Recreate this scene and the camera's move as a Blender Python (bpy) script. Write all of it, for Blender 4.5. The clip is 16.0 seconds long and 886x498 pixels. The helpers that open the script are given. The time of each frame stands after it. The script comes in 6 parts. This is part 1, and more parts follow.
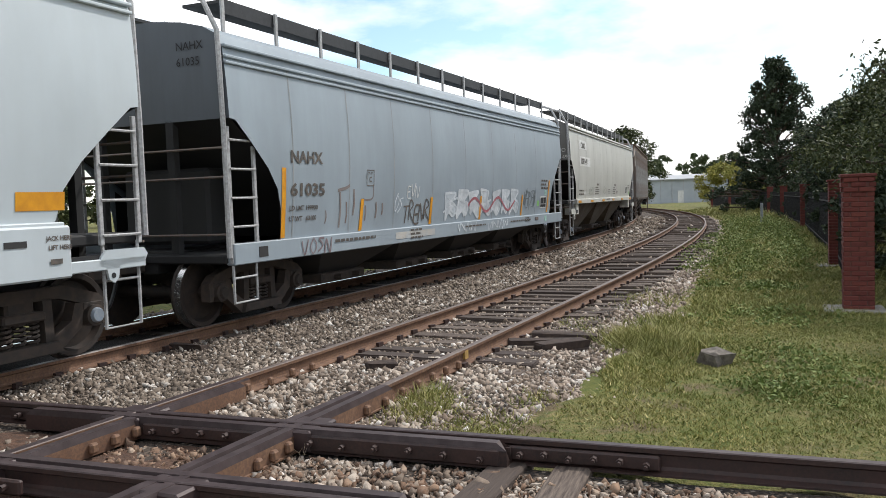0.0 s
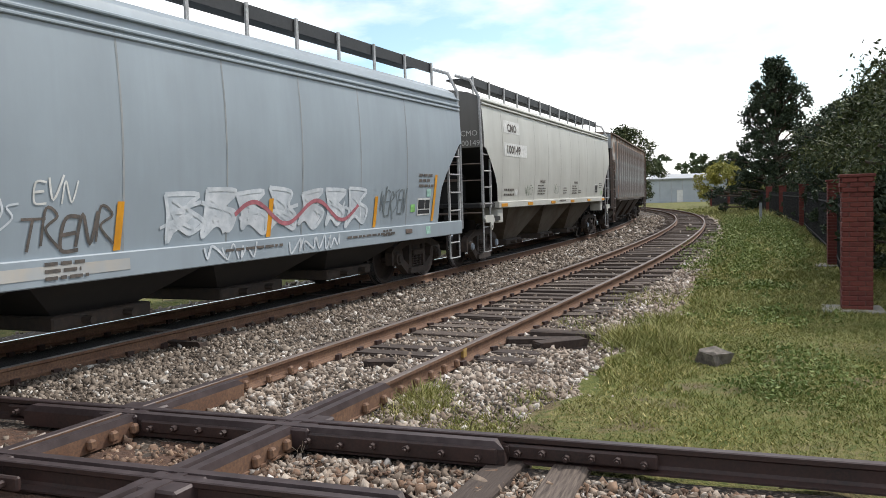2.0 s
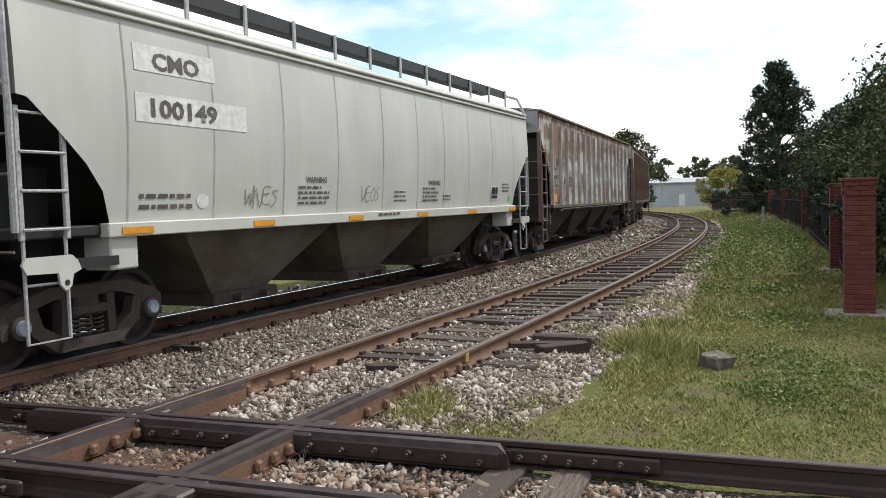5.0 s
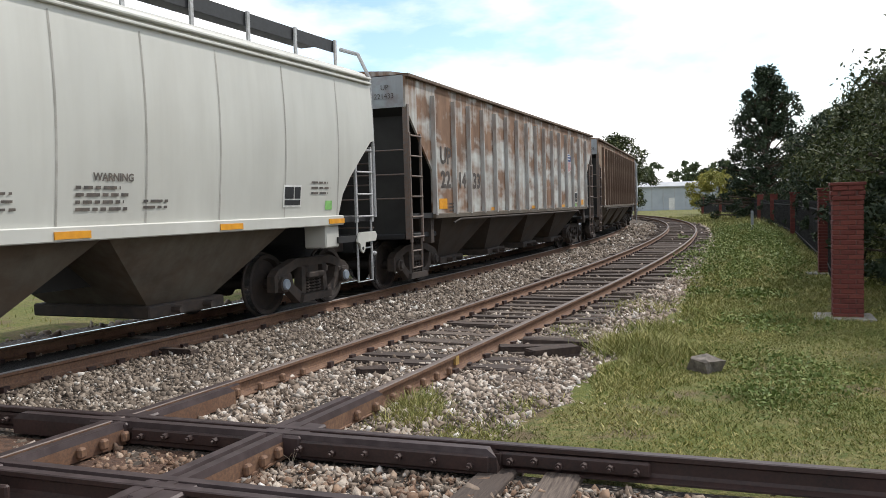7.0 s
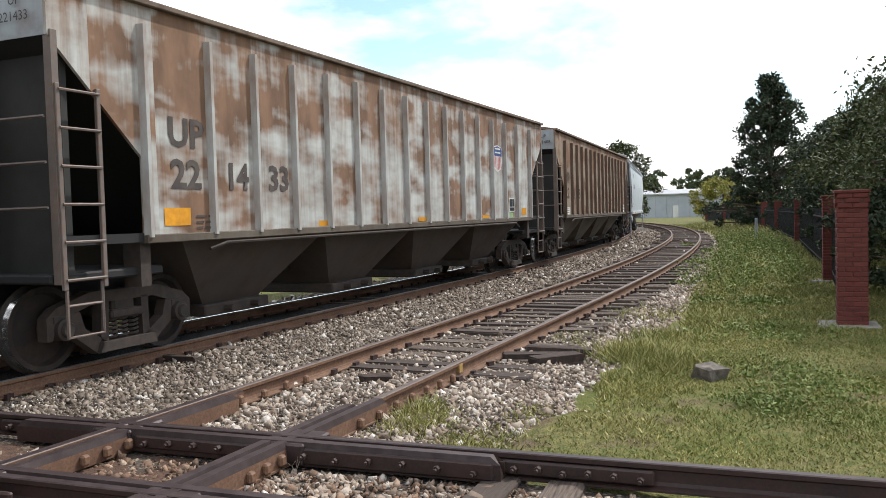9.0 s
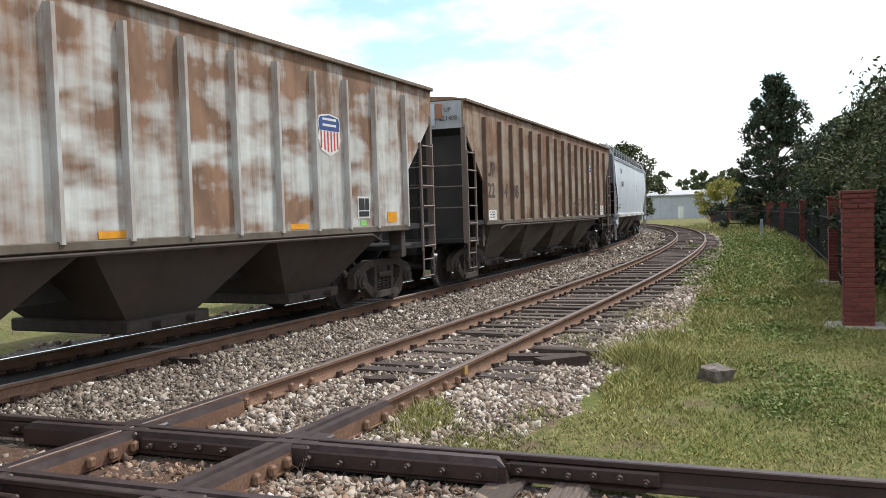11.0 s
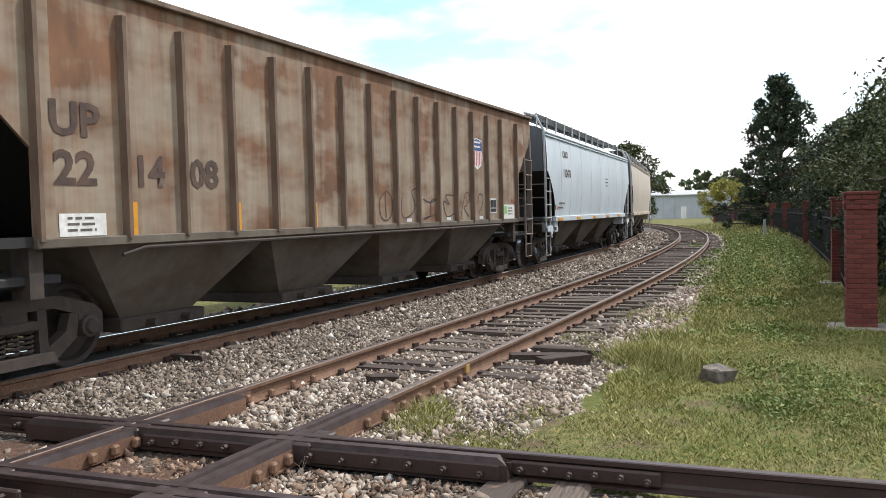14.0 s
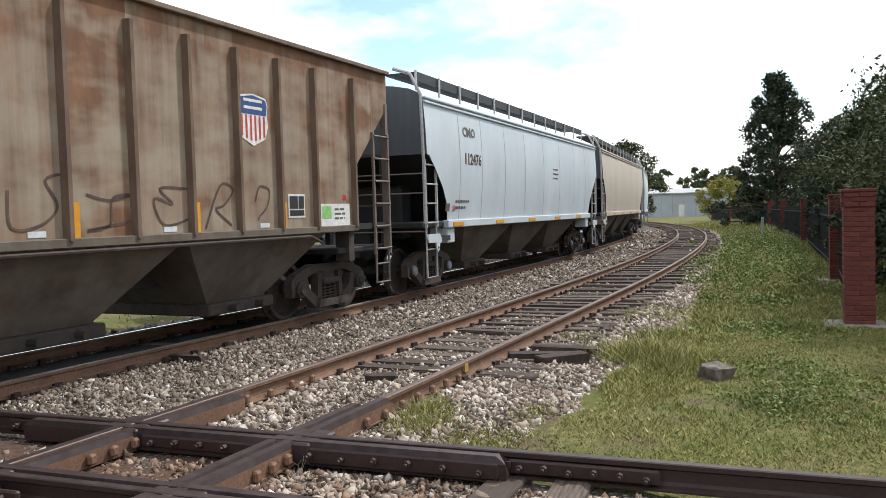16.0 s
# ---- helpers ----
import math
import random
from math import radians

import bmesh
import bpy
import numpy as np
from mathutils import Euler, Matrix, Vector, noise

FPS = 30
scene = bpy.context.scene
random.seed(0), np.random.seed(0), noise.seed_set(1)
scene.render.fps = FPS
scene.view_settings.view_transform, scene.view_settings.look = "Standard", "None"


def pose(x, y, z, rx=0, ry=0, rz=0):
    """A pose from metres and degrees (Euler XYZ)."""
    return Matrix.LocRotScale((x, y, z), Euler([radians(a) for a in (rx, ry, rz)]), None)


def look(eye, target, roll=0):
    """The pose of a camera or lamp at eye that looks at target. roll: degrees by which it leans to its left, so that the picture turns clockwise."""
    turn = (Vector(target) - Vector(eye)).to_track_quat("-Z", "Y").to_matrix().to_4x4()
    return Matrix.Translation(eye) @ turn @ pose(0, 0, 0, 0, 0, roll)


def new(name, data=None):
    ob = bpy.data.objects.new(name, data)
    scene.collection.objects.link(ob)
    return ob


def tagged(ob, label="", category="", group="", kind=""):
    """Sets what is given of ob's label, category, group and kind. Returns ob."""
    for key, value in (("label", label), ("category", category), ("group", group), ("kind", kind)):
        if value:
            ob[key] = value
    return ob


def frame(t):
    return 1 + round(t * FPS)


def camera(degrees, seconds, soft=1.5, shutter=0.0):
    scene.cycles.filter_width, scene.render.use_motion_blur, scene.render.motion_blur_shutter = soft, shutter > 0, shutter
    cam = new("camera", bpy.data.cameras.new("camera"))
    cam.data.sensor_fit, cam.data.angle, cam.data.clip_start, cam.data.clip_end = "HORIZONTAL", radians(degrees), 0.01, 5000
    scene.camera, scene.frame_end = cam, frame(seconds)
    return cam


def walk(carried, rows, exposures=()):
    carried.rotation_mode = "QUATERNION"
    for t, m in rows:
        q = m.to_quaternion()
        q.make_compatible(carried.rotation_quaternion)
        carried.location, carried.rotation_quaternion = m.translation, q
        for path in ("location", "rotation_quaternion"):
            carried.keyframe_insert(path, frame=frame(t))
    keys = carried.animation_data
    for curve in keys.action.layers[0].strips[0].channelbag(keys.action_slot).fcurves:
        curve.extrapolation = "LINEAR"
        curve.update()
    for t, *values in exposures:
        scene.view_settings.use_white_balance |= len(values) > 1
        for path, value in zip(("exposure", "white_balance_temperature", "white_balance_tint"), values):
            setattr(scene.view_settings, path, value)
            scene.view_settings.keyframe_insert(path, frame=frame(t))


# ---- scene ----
EYE = (0.0, 0.0, 1.58)
# seconds, pitch, roll, yaw of the hand-held camera, which stays in one spot
TURNS = [
    (0.0, -3.30, 2.00, -0.00),
    (0.5, -3.28, 1.69, 0.20),
    (1.0, -3.31, 1.80, -0.00),
    (1.5, -3.31, 1.74, -0.16),
    (2.0, -3.42, 1.73, -0.06),
    (2.5, -3.24, 1.73, 0.10),
    (3.0, -3.25, 1.73, 0.00),
    (3.5, -3.13, 1.71, 0.08),
    (4.0, -3.18, 1.80, 0.13),
    (6.5, -2.96, 1.63, -0.28),
    (7.0, -2.93, 1.62, -0.57),
    (7.5, -2.87, 1.41, -0.41),
    (8.0, -2.64, 1.55, -0.27),
    (8.5, -2.81, 1.37, -0.24),
    (9.0, -2.41, 1.61, -0.32),
    (9.5, -2.26, 1.78, 0.00),
    (12.0, -2.29, 1.78, 0.01),
    (12.5, -2.21, 1.74, 0.10),
    (13.0, -2.28, 1.63, 0.18),
    (13.5, -2.23, 1.64, 0.29),
    (14.0, -2.38, 1.41, 0.19),
    (14.5, -2.15, 1.41, -0.03),
    (15.0, -2.17, 1.41, -0.04),
    (15.5, -2.48, 1.68, 0.03),
    (16.0, -2.44, 1.66, 0.06),
]
cam = camera(56.0, 16.0, 0.8)
walk(cam, [(t, pose(*EYE, 90 + p, r, y)) for t, p, r, y in TURNS], [(0, -0.08), (4, -0.08), (7, -0.06), (8.5, 0.1), (9.5, 0.16), (12, 0.2), (13, 0.27), (14.5, 0.25), (15.3, 0.14), (16, 0.1)])

# ---- light ----
SUN_AZ, SUN_EL = 60.0, 52.0     # degrees clockwise from +y, and up
sun_way = Vector((math.sin(radians(SUN_AZ)) * math.cos(radians(SUN_EL)),
                  math.cos(radians(SUN_AZ)) * math.cos(radians(SUN_EL)), math.sin(radians(SUN_EL))))
sun = new("sun", bpy.data.lights.new("sun", "SUN"))
sun.data.energy, sun.data.angle, sun.data.color = 3.5, radians(1.5), (1.0, 0.955, 0.90)
sun.matrix_world = look(sun_way * 50, (0, 0, 0))

world = bpy.data.worlds.new("sky")
scene.world = world
world.use_nodes = True
wt = world.node_tree
wt.nodes.clear()


def wnode(kind, **props):
    n = wt.nodes.new(kind)
    for k, v in props.items():
        setattr(n, k, v)
    return n


w_out, w_bg = wnode("ShaderNodeOutputWorld"), wnode("ShaderNodeBackground")
w_sky = wnode("ShaderNodeTexSky", sky_type="NISHITA", sun_disc=False, sun_elevation=radians(SUN_EL), sun_rotation=radians(SUN_AZ))
w_tc, w_map, w_n = wnode("ShaderNodeTexCoord"), wnode("ShaderNodeMapping"), wnode("ShaderNodeTexNoise")
w_map.inputs["Location"].default_value = (0.35, 0.1, 0.0)
w_map.inputs["Scale"].default_value = (1.0, 1.0, 2.6)
w_n.inputs["Scale"].default_value, w_n.inputs["Detail"].default_value, w_n.inputs["Roughness"].default_value = 2.6, 7, 0.55
w_ramp = wnode("ShaderNodeValToRGB")
w_ramp.color_ramp.elements[0].position, w_ramp.color_ramp.elements[1].position = 0.40, 0.56
w_mul = wnode("ShaderNodeMix", data_type="RGBA", blend_type="MULTIPLY")
w_mul.inputs[0].default_value = 1.0
w_mul.inputs[7].default_value = (0.20, 0.215, 0.205, 1)
w_mix = wnode("ShaderNodeMix", data_type="RGBA")
w_mix.inputs[7].default_value = (1.5, 1.49, 1.5, 1)
for a, b in ((w_tc.outputs["Generated"], w_map.inputs["Vector"]), (w_map.outputs[0], w_n.inputs["Vector"]), (w_n.outputs["Fac"], w_ramp.inputs[0]),
             (w_sky.outputs[0], w_mul.inputs[6]), (w_mul.outputs[2], w_mix.inputs[6]), (w_ramp.outputs[0], w_mix.inputs[0]),
             (w_mix.outputs[2], w_bg.inputs[0]), (w_bg.outputs[0], w_out.inputs[0])):
    wt.links.new(a, b)
w_bg.inputs[1].default_value = 1.0


# ---- materials ----
class Mat:
    """A small builder for one node material."""

    def __init__(self, name, rough=0.8, metal=0.0, spec=0.5):
        self.m = bpy.data.materials.new(name)
        self.m.use_nodes = True
        self.t = self.m.node_tree
        self.b = self.t.nodes["Principled BSDF"]
        self.b.inputs["Roughness"].default_value = rough
        self.b.inputs["Metallic"].default_value = metal
        self.b.inputs["Specular IOR Level"].default_value = spec
        self.tc = self.t.nodes.new("ShaderNodeTexCoord").outputs["Object"]

    def noise(self, scale, detail=4, stretch=(1, 1, 1), lo=0.35, hi=0.65, rough=0.55, shift=(0, 0, 0), src=None):
        mp = self.t.nodes.new("ShaderNodeMapping")
        mp.inputs["Scale"].default_value, mp.inputs["Location"].default_value = stretch, shift
        self.t.links.new(src or self.tc, mp.inputs["Vector"])
        n = self.t.nodes.new("ShaderNodeTexNoise")
        n.inputs["Scale"].default_value, n.inputs["Detail"].default_value, n.inputs["Roughness"].default_value = scale, detail, rough
        self.t.links.new(mp.outputs[0], n.inputs["Vector"])
        return self.span(n.outputs["Fac"], lo, hi)

    def span(self, value, lo, hi, a=0.0, b=1.0):
        r = self.t.nodes.new("ShaderNodeMapRange")
        for i, v in zip((1, 2, 3, 4), (lo, hi, a, b)):
            r.inputs[i].default_value = v
        self.t.links.new(value, r.inputs[0])
        return r.outputs[0]

    def math(self, op, a, b):
        n = self.t.nodes.new("ShaderNodeMath")
        n.operation = op
        for i, v in enumerate((a, b)):
            if isinstance(v, (int, float)):
                n.inputs[i].default_value = v
            else:
                self.t.links.new(v, n.inputs[i])
        return n.outputs[0]

    def mix(self, fac, a, b):
        n = self.t.nodes.new("ShaderNodeMix")
        n.data_type = "RGBA"
        for i, v in ((0, fac), (6, a), (7, b)):
            if isinstance(v, (int, float)):
                n.inputs[i].default_value = v
            elif isinstance(v, tuple):
                n.inputs[i].default_value = (*v, 1)
            else:
                self.t.links.new(v, n.inputs[i])
        return n.outputs[2]

    def color(self, c):
        self.t.links.new(c, self.b.inputs["Base Color"])
        return self

    def rough(self, v):
        self.t.links.new(v, self.b.inputs["Roughness"])
        return self

    def bump(self, v, strength=0.3, distance=0.01):
        n = self.t.nodes.new("ShaderNodeBump")
        n.inputs["Strength"].default_value, n.inputs["Distance"].default_value = strength, distance
        self.t.links.new(v, n.inputs["Height"])
        self.t.links.new(n.outputs[0], self.b.inputs["Normal"])
        return self

    def island(self):
        return self.t.nodes.new("ShaderNodeNewGeometry").outputs["Random Per Island"]

    def each(self):
        return self.t.nodes.new("ShaderNodeObjectInfo").outputs["Random"]

    def height(self):
        s = self.t.nodes.new("ShaderNodeSeparateXYZ")
        self.t.links.new(self.tc, s.inputs[0])
        return s.outputs[2]

    def ramp(self, v, stops):
        n = self.t.nodes.new("ShaderNodeValToRGB")
        e = n.color_ramp.elements
        while len(e) < len(stops):
            e.new(0.5)
        for q, (p, c) in zip(e, stops):
            q.position, q.color = p, (*c, 1)
        self.t.links.new(v, n.inputs[0])
        return n.outputs[0]


def paint(name, base, grime, streak=0.5, rust=None, rusty=0.0, rough=0.5, blotch=(0.42, 0.6), shift=0.0):
    """Weathered car paint: run-down streaks, a dusty cast, rust blotches if wanted."""
    m = Mat(name, rough)
    c = m.mix(m.noise(1.0, 5, (1, 1, 0.5), 0.35, 0.7, shift=(shift, 0, 0)), base, tuple(v * 0.86 for v in base))
    c = m.mix(m.math("MULTIPLY", m.noise(6.0, 5, (1, 1, 0.07), 0.42, 0.80, shift=(shift, 0, 0)), streak * 0.5), c, grime)
    c = m.mix(m.math("MULTIPLY", m.noise(0.9, 6, (1.0, 1, 0.5), 0.48, 0.72, shift=(shift + 3, 0, 0)), streak * 0.5), c, grime)
    if rust:
        a = m.noise(1.5, 7, (0.75, 1.0, 1.15), *blotch, 0.62, (shift, 1, 2))
        d = m.noise(6.0, 5, (1.2, 1.0, 0.12), 0.38, 0.68, 0.6, (shift, 0, 0))
        f = m.math("MULTIPLY", m.math("MAXIMUM", a, m.math("MULTIPLY", d, 0.55)), rusty)
        dark = m.mix(m.noise(3.5, 6, (1, 1, 0.6)), rust, tuple(v * 0.5 for v in rust))
        c = m.mix(f, c, dark)
        m.rough(m.span(f, 0, 1, rough, 0.9))
    m.color(c).bump(m.noise(1.6, 2, lo=0, hi=1), 0.25, 0.02)
    return m.m


def rusty_panels(name, base, rust, length, amount, shift, top=0.3, rough=0.75):
    """Flat side sheets between posts: each sheet has its own share of soft rust clouds and runs."""
    m = Mat(name, rough)
    sx = m.t.nodes.new("ShaderNodeSeparateXYZ")
    m.t.links.new(m.tc, sx.inputs[0])
    bay = (length - 4.76) / 13
    idx = m.math("FLOOR", m.math("DIVIDE", m.math("ADD", sx.outputs[0], length / 2 - 2.38), bay), 0.0)
    wn = m.t.nodes.new("ShaderNodeTexWhiteNoise")
    wn.noise_dimensions = "1D"
    m.t.links.new(m.math("ADD", idx, shift), wn.inputs["W"])
    own = wn.outputs["Value"]
    cv = m.t.nodes.new("ShaderNodeCombineXYZ")
    m.t.links.new(m.math("ADD", sx.outputs[0], m.math("MULTIPLY", own, 9.0)), cv.inputs[0])
    m.t.links.new(sx.outputs[1], cv.inputs[1])
    m.t.links.new(sx.outputs[2], cv.inputs[2])
    src = cv.outputs[0]
    cloud = m.noise(1.15, 3, (0.75, 1, 1.9), 0.40, 0.68, 0.5, (shift, 1, 2), src)
    small = m.noise(3.2, 6, (0.9, 1, 1.3), 0.45, 0.75, 0.6, (shift, 4, 2), src)
    runs = m.noise(5.0, 5, (1.6, 1, 0.10), 0.42, 0.72, 0.6, (shift, 0, 0))
    high = m.math("MULTIPLY", m.span(sx.outputs[2], 2.5, 4.0, 0, top), m.noise(2.0, 4, (1, 1, 0.4), 0.3, 0.6, src=src))
    f = m.math("MULTIPLY", cloud, m.span(own, 0, 1, 0.35, 1.0))
    f = m.math("ADD", m.math("ADD", f, m.math("MULTIPLY", small, 0.22)), m.math("ADD", m.math("MULTIPLY", runs, 0.30), high))
    f = m.math("MINIMUM", m.math("MULTIPLY", f, amount), 1.0)
    tone = m.mix(m.noise(0.8, 5, (1, 1, 0.6), src=src), base, tuple(v * 0.80 for v in base))
    deep = m.mix(m.noise(2.6, 6, (1, 1, 0.5), src=src), rust, tuple(v * 0.55 for v in rust))
    c = m.mix(f, tone, deep)
    c = m.mix(m.math("MULTIPLY", m.noise(11.0, 5, (1, 1, 0.06), 0.5, 0.8), 0.25), c, tuple(v * 0.35 for v in rust))
    m.rough(m.span(f, 0, 1, rough - 0.15, 0.9))
    m.color(c).bump(m.noise(1.3, 3, lo=0, hi=1), 0.35, 0.03)
    return m.m


def plain(name, base, other=None, scale=20.0, rough=0.8, metal=0.0, bump=0.2, dist=0.004):
    m = Mat(name, rough, metal)
    c = m.mix(m.noise(scale, 5), base, other or tuple(v * 0.6 for v in base))
    c = m.mix(m.math("MULTIPLY", m.noise(scale * 0.12, 4), 0.45), c, tuple(v * 0.55 for v in base))
    m.color(c).bump(m.noise(scale * 1.7, 4, lo=0, hi=1), bump, dist)
    return m.m


PALE = paint("pale_blue_white_paint", (0.50, 0.555, 0.585), (0.36, 0.38, 0.38), 0.25)
BLUEGREY = paint("blue_grey_paint", (0.295, 0.345, 0.385), (0.19, 0.21, 0.23), 0.4, shift=2.0)
OFFWHITE = paint("off_white_paint", (0.52, 0.52, 0.48), (0.30, 0.28, 0.24), 0.35, shift=5.0)
RUSTWHITE = rusty_panels("rust_stained_white_paint", (0.55, 0.575, 0.555), (0.235, 0.135, 0.083), 16.88, 1.3, 7.0, 0.6)
RUSTBROWN = rusty_panels("rust_brown_faded_paint", (0.30, 0.25, 0.185), (0.20, 0.10, 0.053), 16.56, 1.25, 11.0, 0.45, 0.8)
SILVER = paint("pale_silver_paint", (0.50, 0.56, 0.60), (0.34, 0.37, 0.40), 0.3, shift=13.0)
TAN = paint("dusty_tan_paint", (0.50, 0.44, 0.37), (0.30, 0.25, 0.20), 0.4, shift=17.0)
# near-black for the car ends: the shade of their recesses is in the colour
SHADEBLACK = paint("shade_black_end_paint", (0.015, 0.015, 0.016), (0.009, 0.008, 0.008), 0.6, shift=19.0, rough=0.75)
# end walls face away from the sun; their shade is painted in as dark grey
ENDSHADE = paint("dark_grey_shaded_end_paint", (0.085, 0.097, 0.112), (0.04, 0.04, 0.04), 0.6, shift=23.0)
HOPPERDARK = paint("dirty_olive_grey_steel", (0.135, 0.118, 0.092), (0.045, 0.035, 0.027), 0.8, (0.085, 0.05, 0.03), 0.6, 0.8, shift=29.0)
HOPPERBLACK = paint("black_hopper_steel", (0.025, 0.025, 0.026), (0.05, 0.04, 0.032), 0.5, shift=31.0, rough=0.7)
HOPPERBROWN = paint("brown_black_hopper_steel", (0.062, 0.05, 0.042), (0.025, 0.02, 0.017), 0.6, (0.075, 0.045, 0.028), 0.6, 0.8, shift=37.0)
TRUCKSTEEL = plain("dusty_brown_black_cast_steel", (0.034, 0.028, 0.025), (0.062, 0.043, 0.033), 9, 0.85)
WHEELSTEEL = plain("brown_black_wheel_steel", (0.016, 0.012, 0.011), (0.035, 0.023, 0.017), 12, 0.75)
TREAD = plain("polished_steel", (0.80, 0.80, 0.81), (0.7, 0.7, 0.7), 30, 0.2, 0.95, 0.05)
CAPBLUE = plain("blue_grey_bearing_cap", (0.22, 0.27, 0.34), (0.32, 0.35, 0.38), 25, 0.5)
# near-black stone: the shade beneath the train is put into its colour
UNDERSHADE = plain("shade_blackened_ballast", (0.012, 0.011, 0.010), (0.03, 0.026, 0.022), 26, 1.0, 0, 0.9, 0.03)
BLACKBAR = plain("black_roof_walk", (0.02, 0.021, 0.024), None, 15, 0.6)
GALV = plain("galvanised_ladder_steel", (0.46, 0.47, 0.48), (0.28, 0.27, 0.265), 25, 0.55)
DARKLADDER = plain("rusty_dark_ladder_steel", (0.15, 0.135, 0.125), (0.17, 0.105, 0.075), 25, 0.6)
ORANGE = plain("orange_reflective_sheet", (0.75, 0.34, 0.02), (0.6, 0.25, 0.02), 10, 0.45)
WHITEINK = plain("white_stencil_paint", (0.75, 0.75, 0.73), (0.55, 0.55, 0.52), 12, 0.6)
BLACKINK = plain("faded_black_stencil_paint", (0.07, 0.065, 0.06), (0.15, 0.12, 0.10), 14, 0.7)
BLUEINK = plain("blue_paint", (0.025, 0.07, 0.25), None, 12, 0.5)
REDINK = plain("red_paint", (0.55, 0.05, 0.05), None, 12, 0.5)
GREENINK = plain("green_sticker", (0.30, 0.65, 0.20), None, 12, 0.5)
MINT = plain("mint_sticker", (0.42, 0.68, 0.58), None, 12, 0.5)
PINKINK = plain("pink_spray_paint", (0.50, 0.17, 0.20), None, 12, 0.6)
WHITESPRAY = plain("white_spray_paint", (0.66, 0.69, 0.72), (0.45, 0.50, 0.54), 7, 0.6)
POSTBROWN = plain("dark_rust_brown_steel", (0.105, 0.064, 0.043), (0.18, 0.125, 0.088), 5, 0.85)
POSTPALE = plain("rust_streaked_pale_steel", (0.44, 0.45, 0.44), (0.27, 0.19, 0.15), 4, 0.75)
# end sheet darkened in its colour for the shaded car end
ENDSHEET = plain("shade_dark_grey_end_sheet", (0.036, 0.036, 0.034), (0.022, 0.021, 0.02), 2, 0.8)
CHORD = plain("dark_rusty_top_chord", (0.11, 0.072, 0.05), (0.19, 0.14, 0.105), 5, 0.85)
# seam colours: the shading line at each weld is drawn as a darker strip
SEAM = plain("shading_on_weld_seam", (0.24, 0.26, 0.27), (0.32, 0.33, 0.33), 6, 0.7)
SEAMWHITE = plain("shading_on_pale_weld_seam", (0.30, 0.29, 0.26), (0.42, 0.41, 0.38), 6, 0.7)


def rail_materials():
    m = Mat("brown_rusty_rail", 0.8)
    c = m.mix(m.noise(4, 6, (1, 1, 1)), (0.135, 0.067, 0.037), (0.20, 0.11, 0.062))
    c = m.mix(m.math("MULTIPLY", m.noise(40, 4), 0.6), c, (0.06, 0.035, 0.028))
    m.color(c).bump(m.noise(60, 4, lo=0, hi=1), 0.4, 0.003)
    n = Mat("dark_red_brown_rail", 0.62)
    c = n.mix(n.noise(5, 6), (0.032, 0.015, 0.013), (0.016, 0.010, 0.009))
    c = n.mix(n.math("MULTIPLY", n.noise(45, 4), 0.55), c, (0.055, 0.026, 0.020))
    n.color(c).bump(n.noise(60, 4, lo=0, hi=1), 0.4, 0.003)
    return m.m, n.m


RAIL, RAILDARK = rail_materials()
HEADDULL = plain("dull_brown_rail_top", (0.095, 0.068, 0.056), (0.16, 0.125, 0.11), 14, 0.6, 0.1)
HEADWORN = plain("worn_grey_rail_top", (0.22, 0.19, 0.18), (0.34, 0.31, 0.30), 14, 0.5, 0.4)
HEADDARK = plain("dark_worn_rail_top", (0.034, 0.020, 0.020), (0.065, 0.045, 0.045), 9, 0.5, 0.2)


def stone_material(name, tones, dirt):
    m = Mat(name, 0.9)
    c = m.ramp(m.island(), list(zip((0.0, 0.3, 0.6, 0.87, 1.0), tones)))
    c = m.mix(m.math("MULTIPLY", m.noise(0.7, 5, lo=0.42, hi=0.68), 0.55), c, dirt)
    m.color(m.mix(m.noise(60, 4), c, m.mix(0.5, c, (0.2, 0.16, 0.12)))).bump(m.noise(90, 3, lo=0, hi=1), 0.5, 0.004)
    return m.m


def gravel_bed():
    m = Mat("gravel_bed", 0.95)
    v = m.t.nodes.new("ShaderNodeTexVoronoi")
    v.inputs["Scale"].default_value = 27.0
    m.t.links.new(m.tc, v.inputs["Vector"])
    s = m.t.nodes.new("ShaderNodeSeparateColor")
    m.t.links.new(v.outputs["Color"], s.inputs[0])
    c = m.ramp(s.outputs[0], [(0.0, (0.035, 0.025, 0.02)), (0.4, (0.10, 0.072, 0.053)), (0.8, (0.22, 0.17, 0.13)), (1.0, (0.42, 0.38, 0.33))])
    c = m.mix(m.span(v.outputs["Distance"], 0.25, 0.6), c, (0.016, 0.012, 0.010))
    c = m.mix(m.math("MULTIPLY", m.noise(0.6, 5, lo=0.42, hi=0.68), 0.5), c, (0.15, 0.11, 0.08))
    m.color(c).bump(m.span(v.outputs["Distance"], 0, 0.7, 1, 0), 0.9, 0.03)
    return m.m


def lawn():
    m = Mat("patchy_lawn", 0.95, 0, 0.2)
    c = m.mix(m.noise(0.8, 6), (0.15, 0.155, 0.042), (0.23, 0.19, 0.085))
    c = m.mix(m.noise(14, 5, lo=0.4, hi=0.7), c, (0.07, 0.10, 0.024))
    c = m.mix(m.math("MULTIPLY", m.noise(1.6, 5, lo=0.54, hi=0.66), 0.85), c, (0.15, 0.105, 0.07))
    c = m.mix(m.math("MULTIPLY", m.noise(70, 5, lo=0.42, hi=0.62), 0.4), c, (0.05, 0.065, 0.02))
    m.color(c).bump(m.noise(40, 5, lo=0, hi=1), 0.9, 0.04)
    return m.m


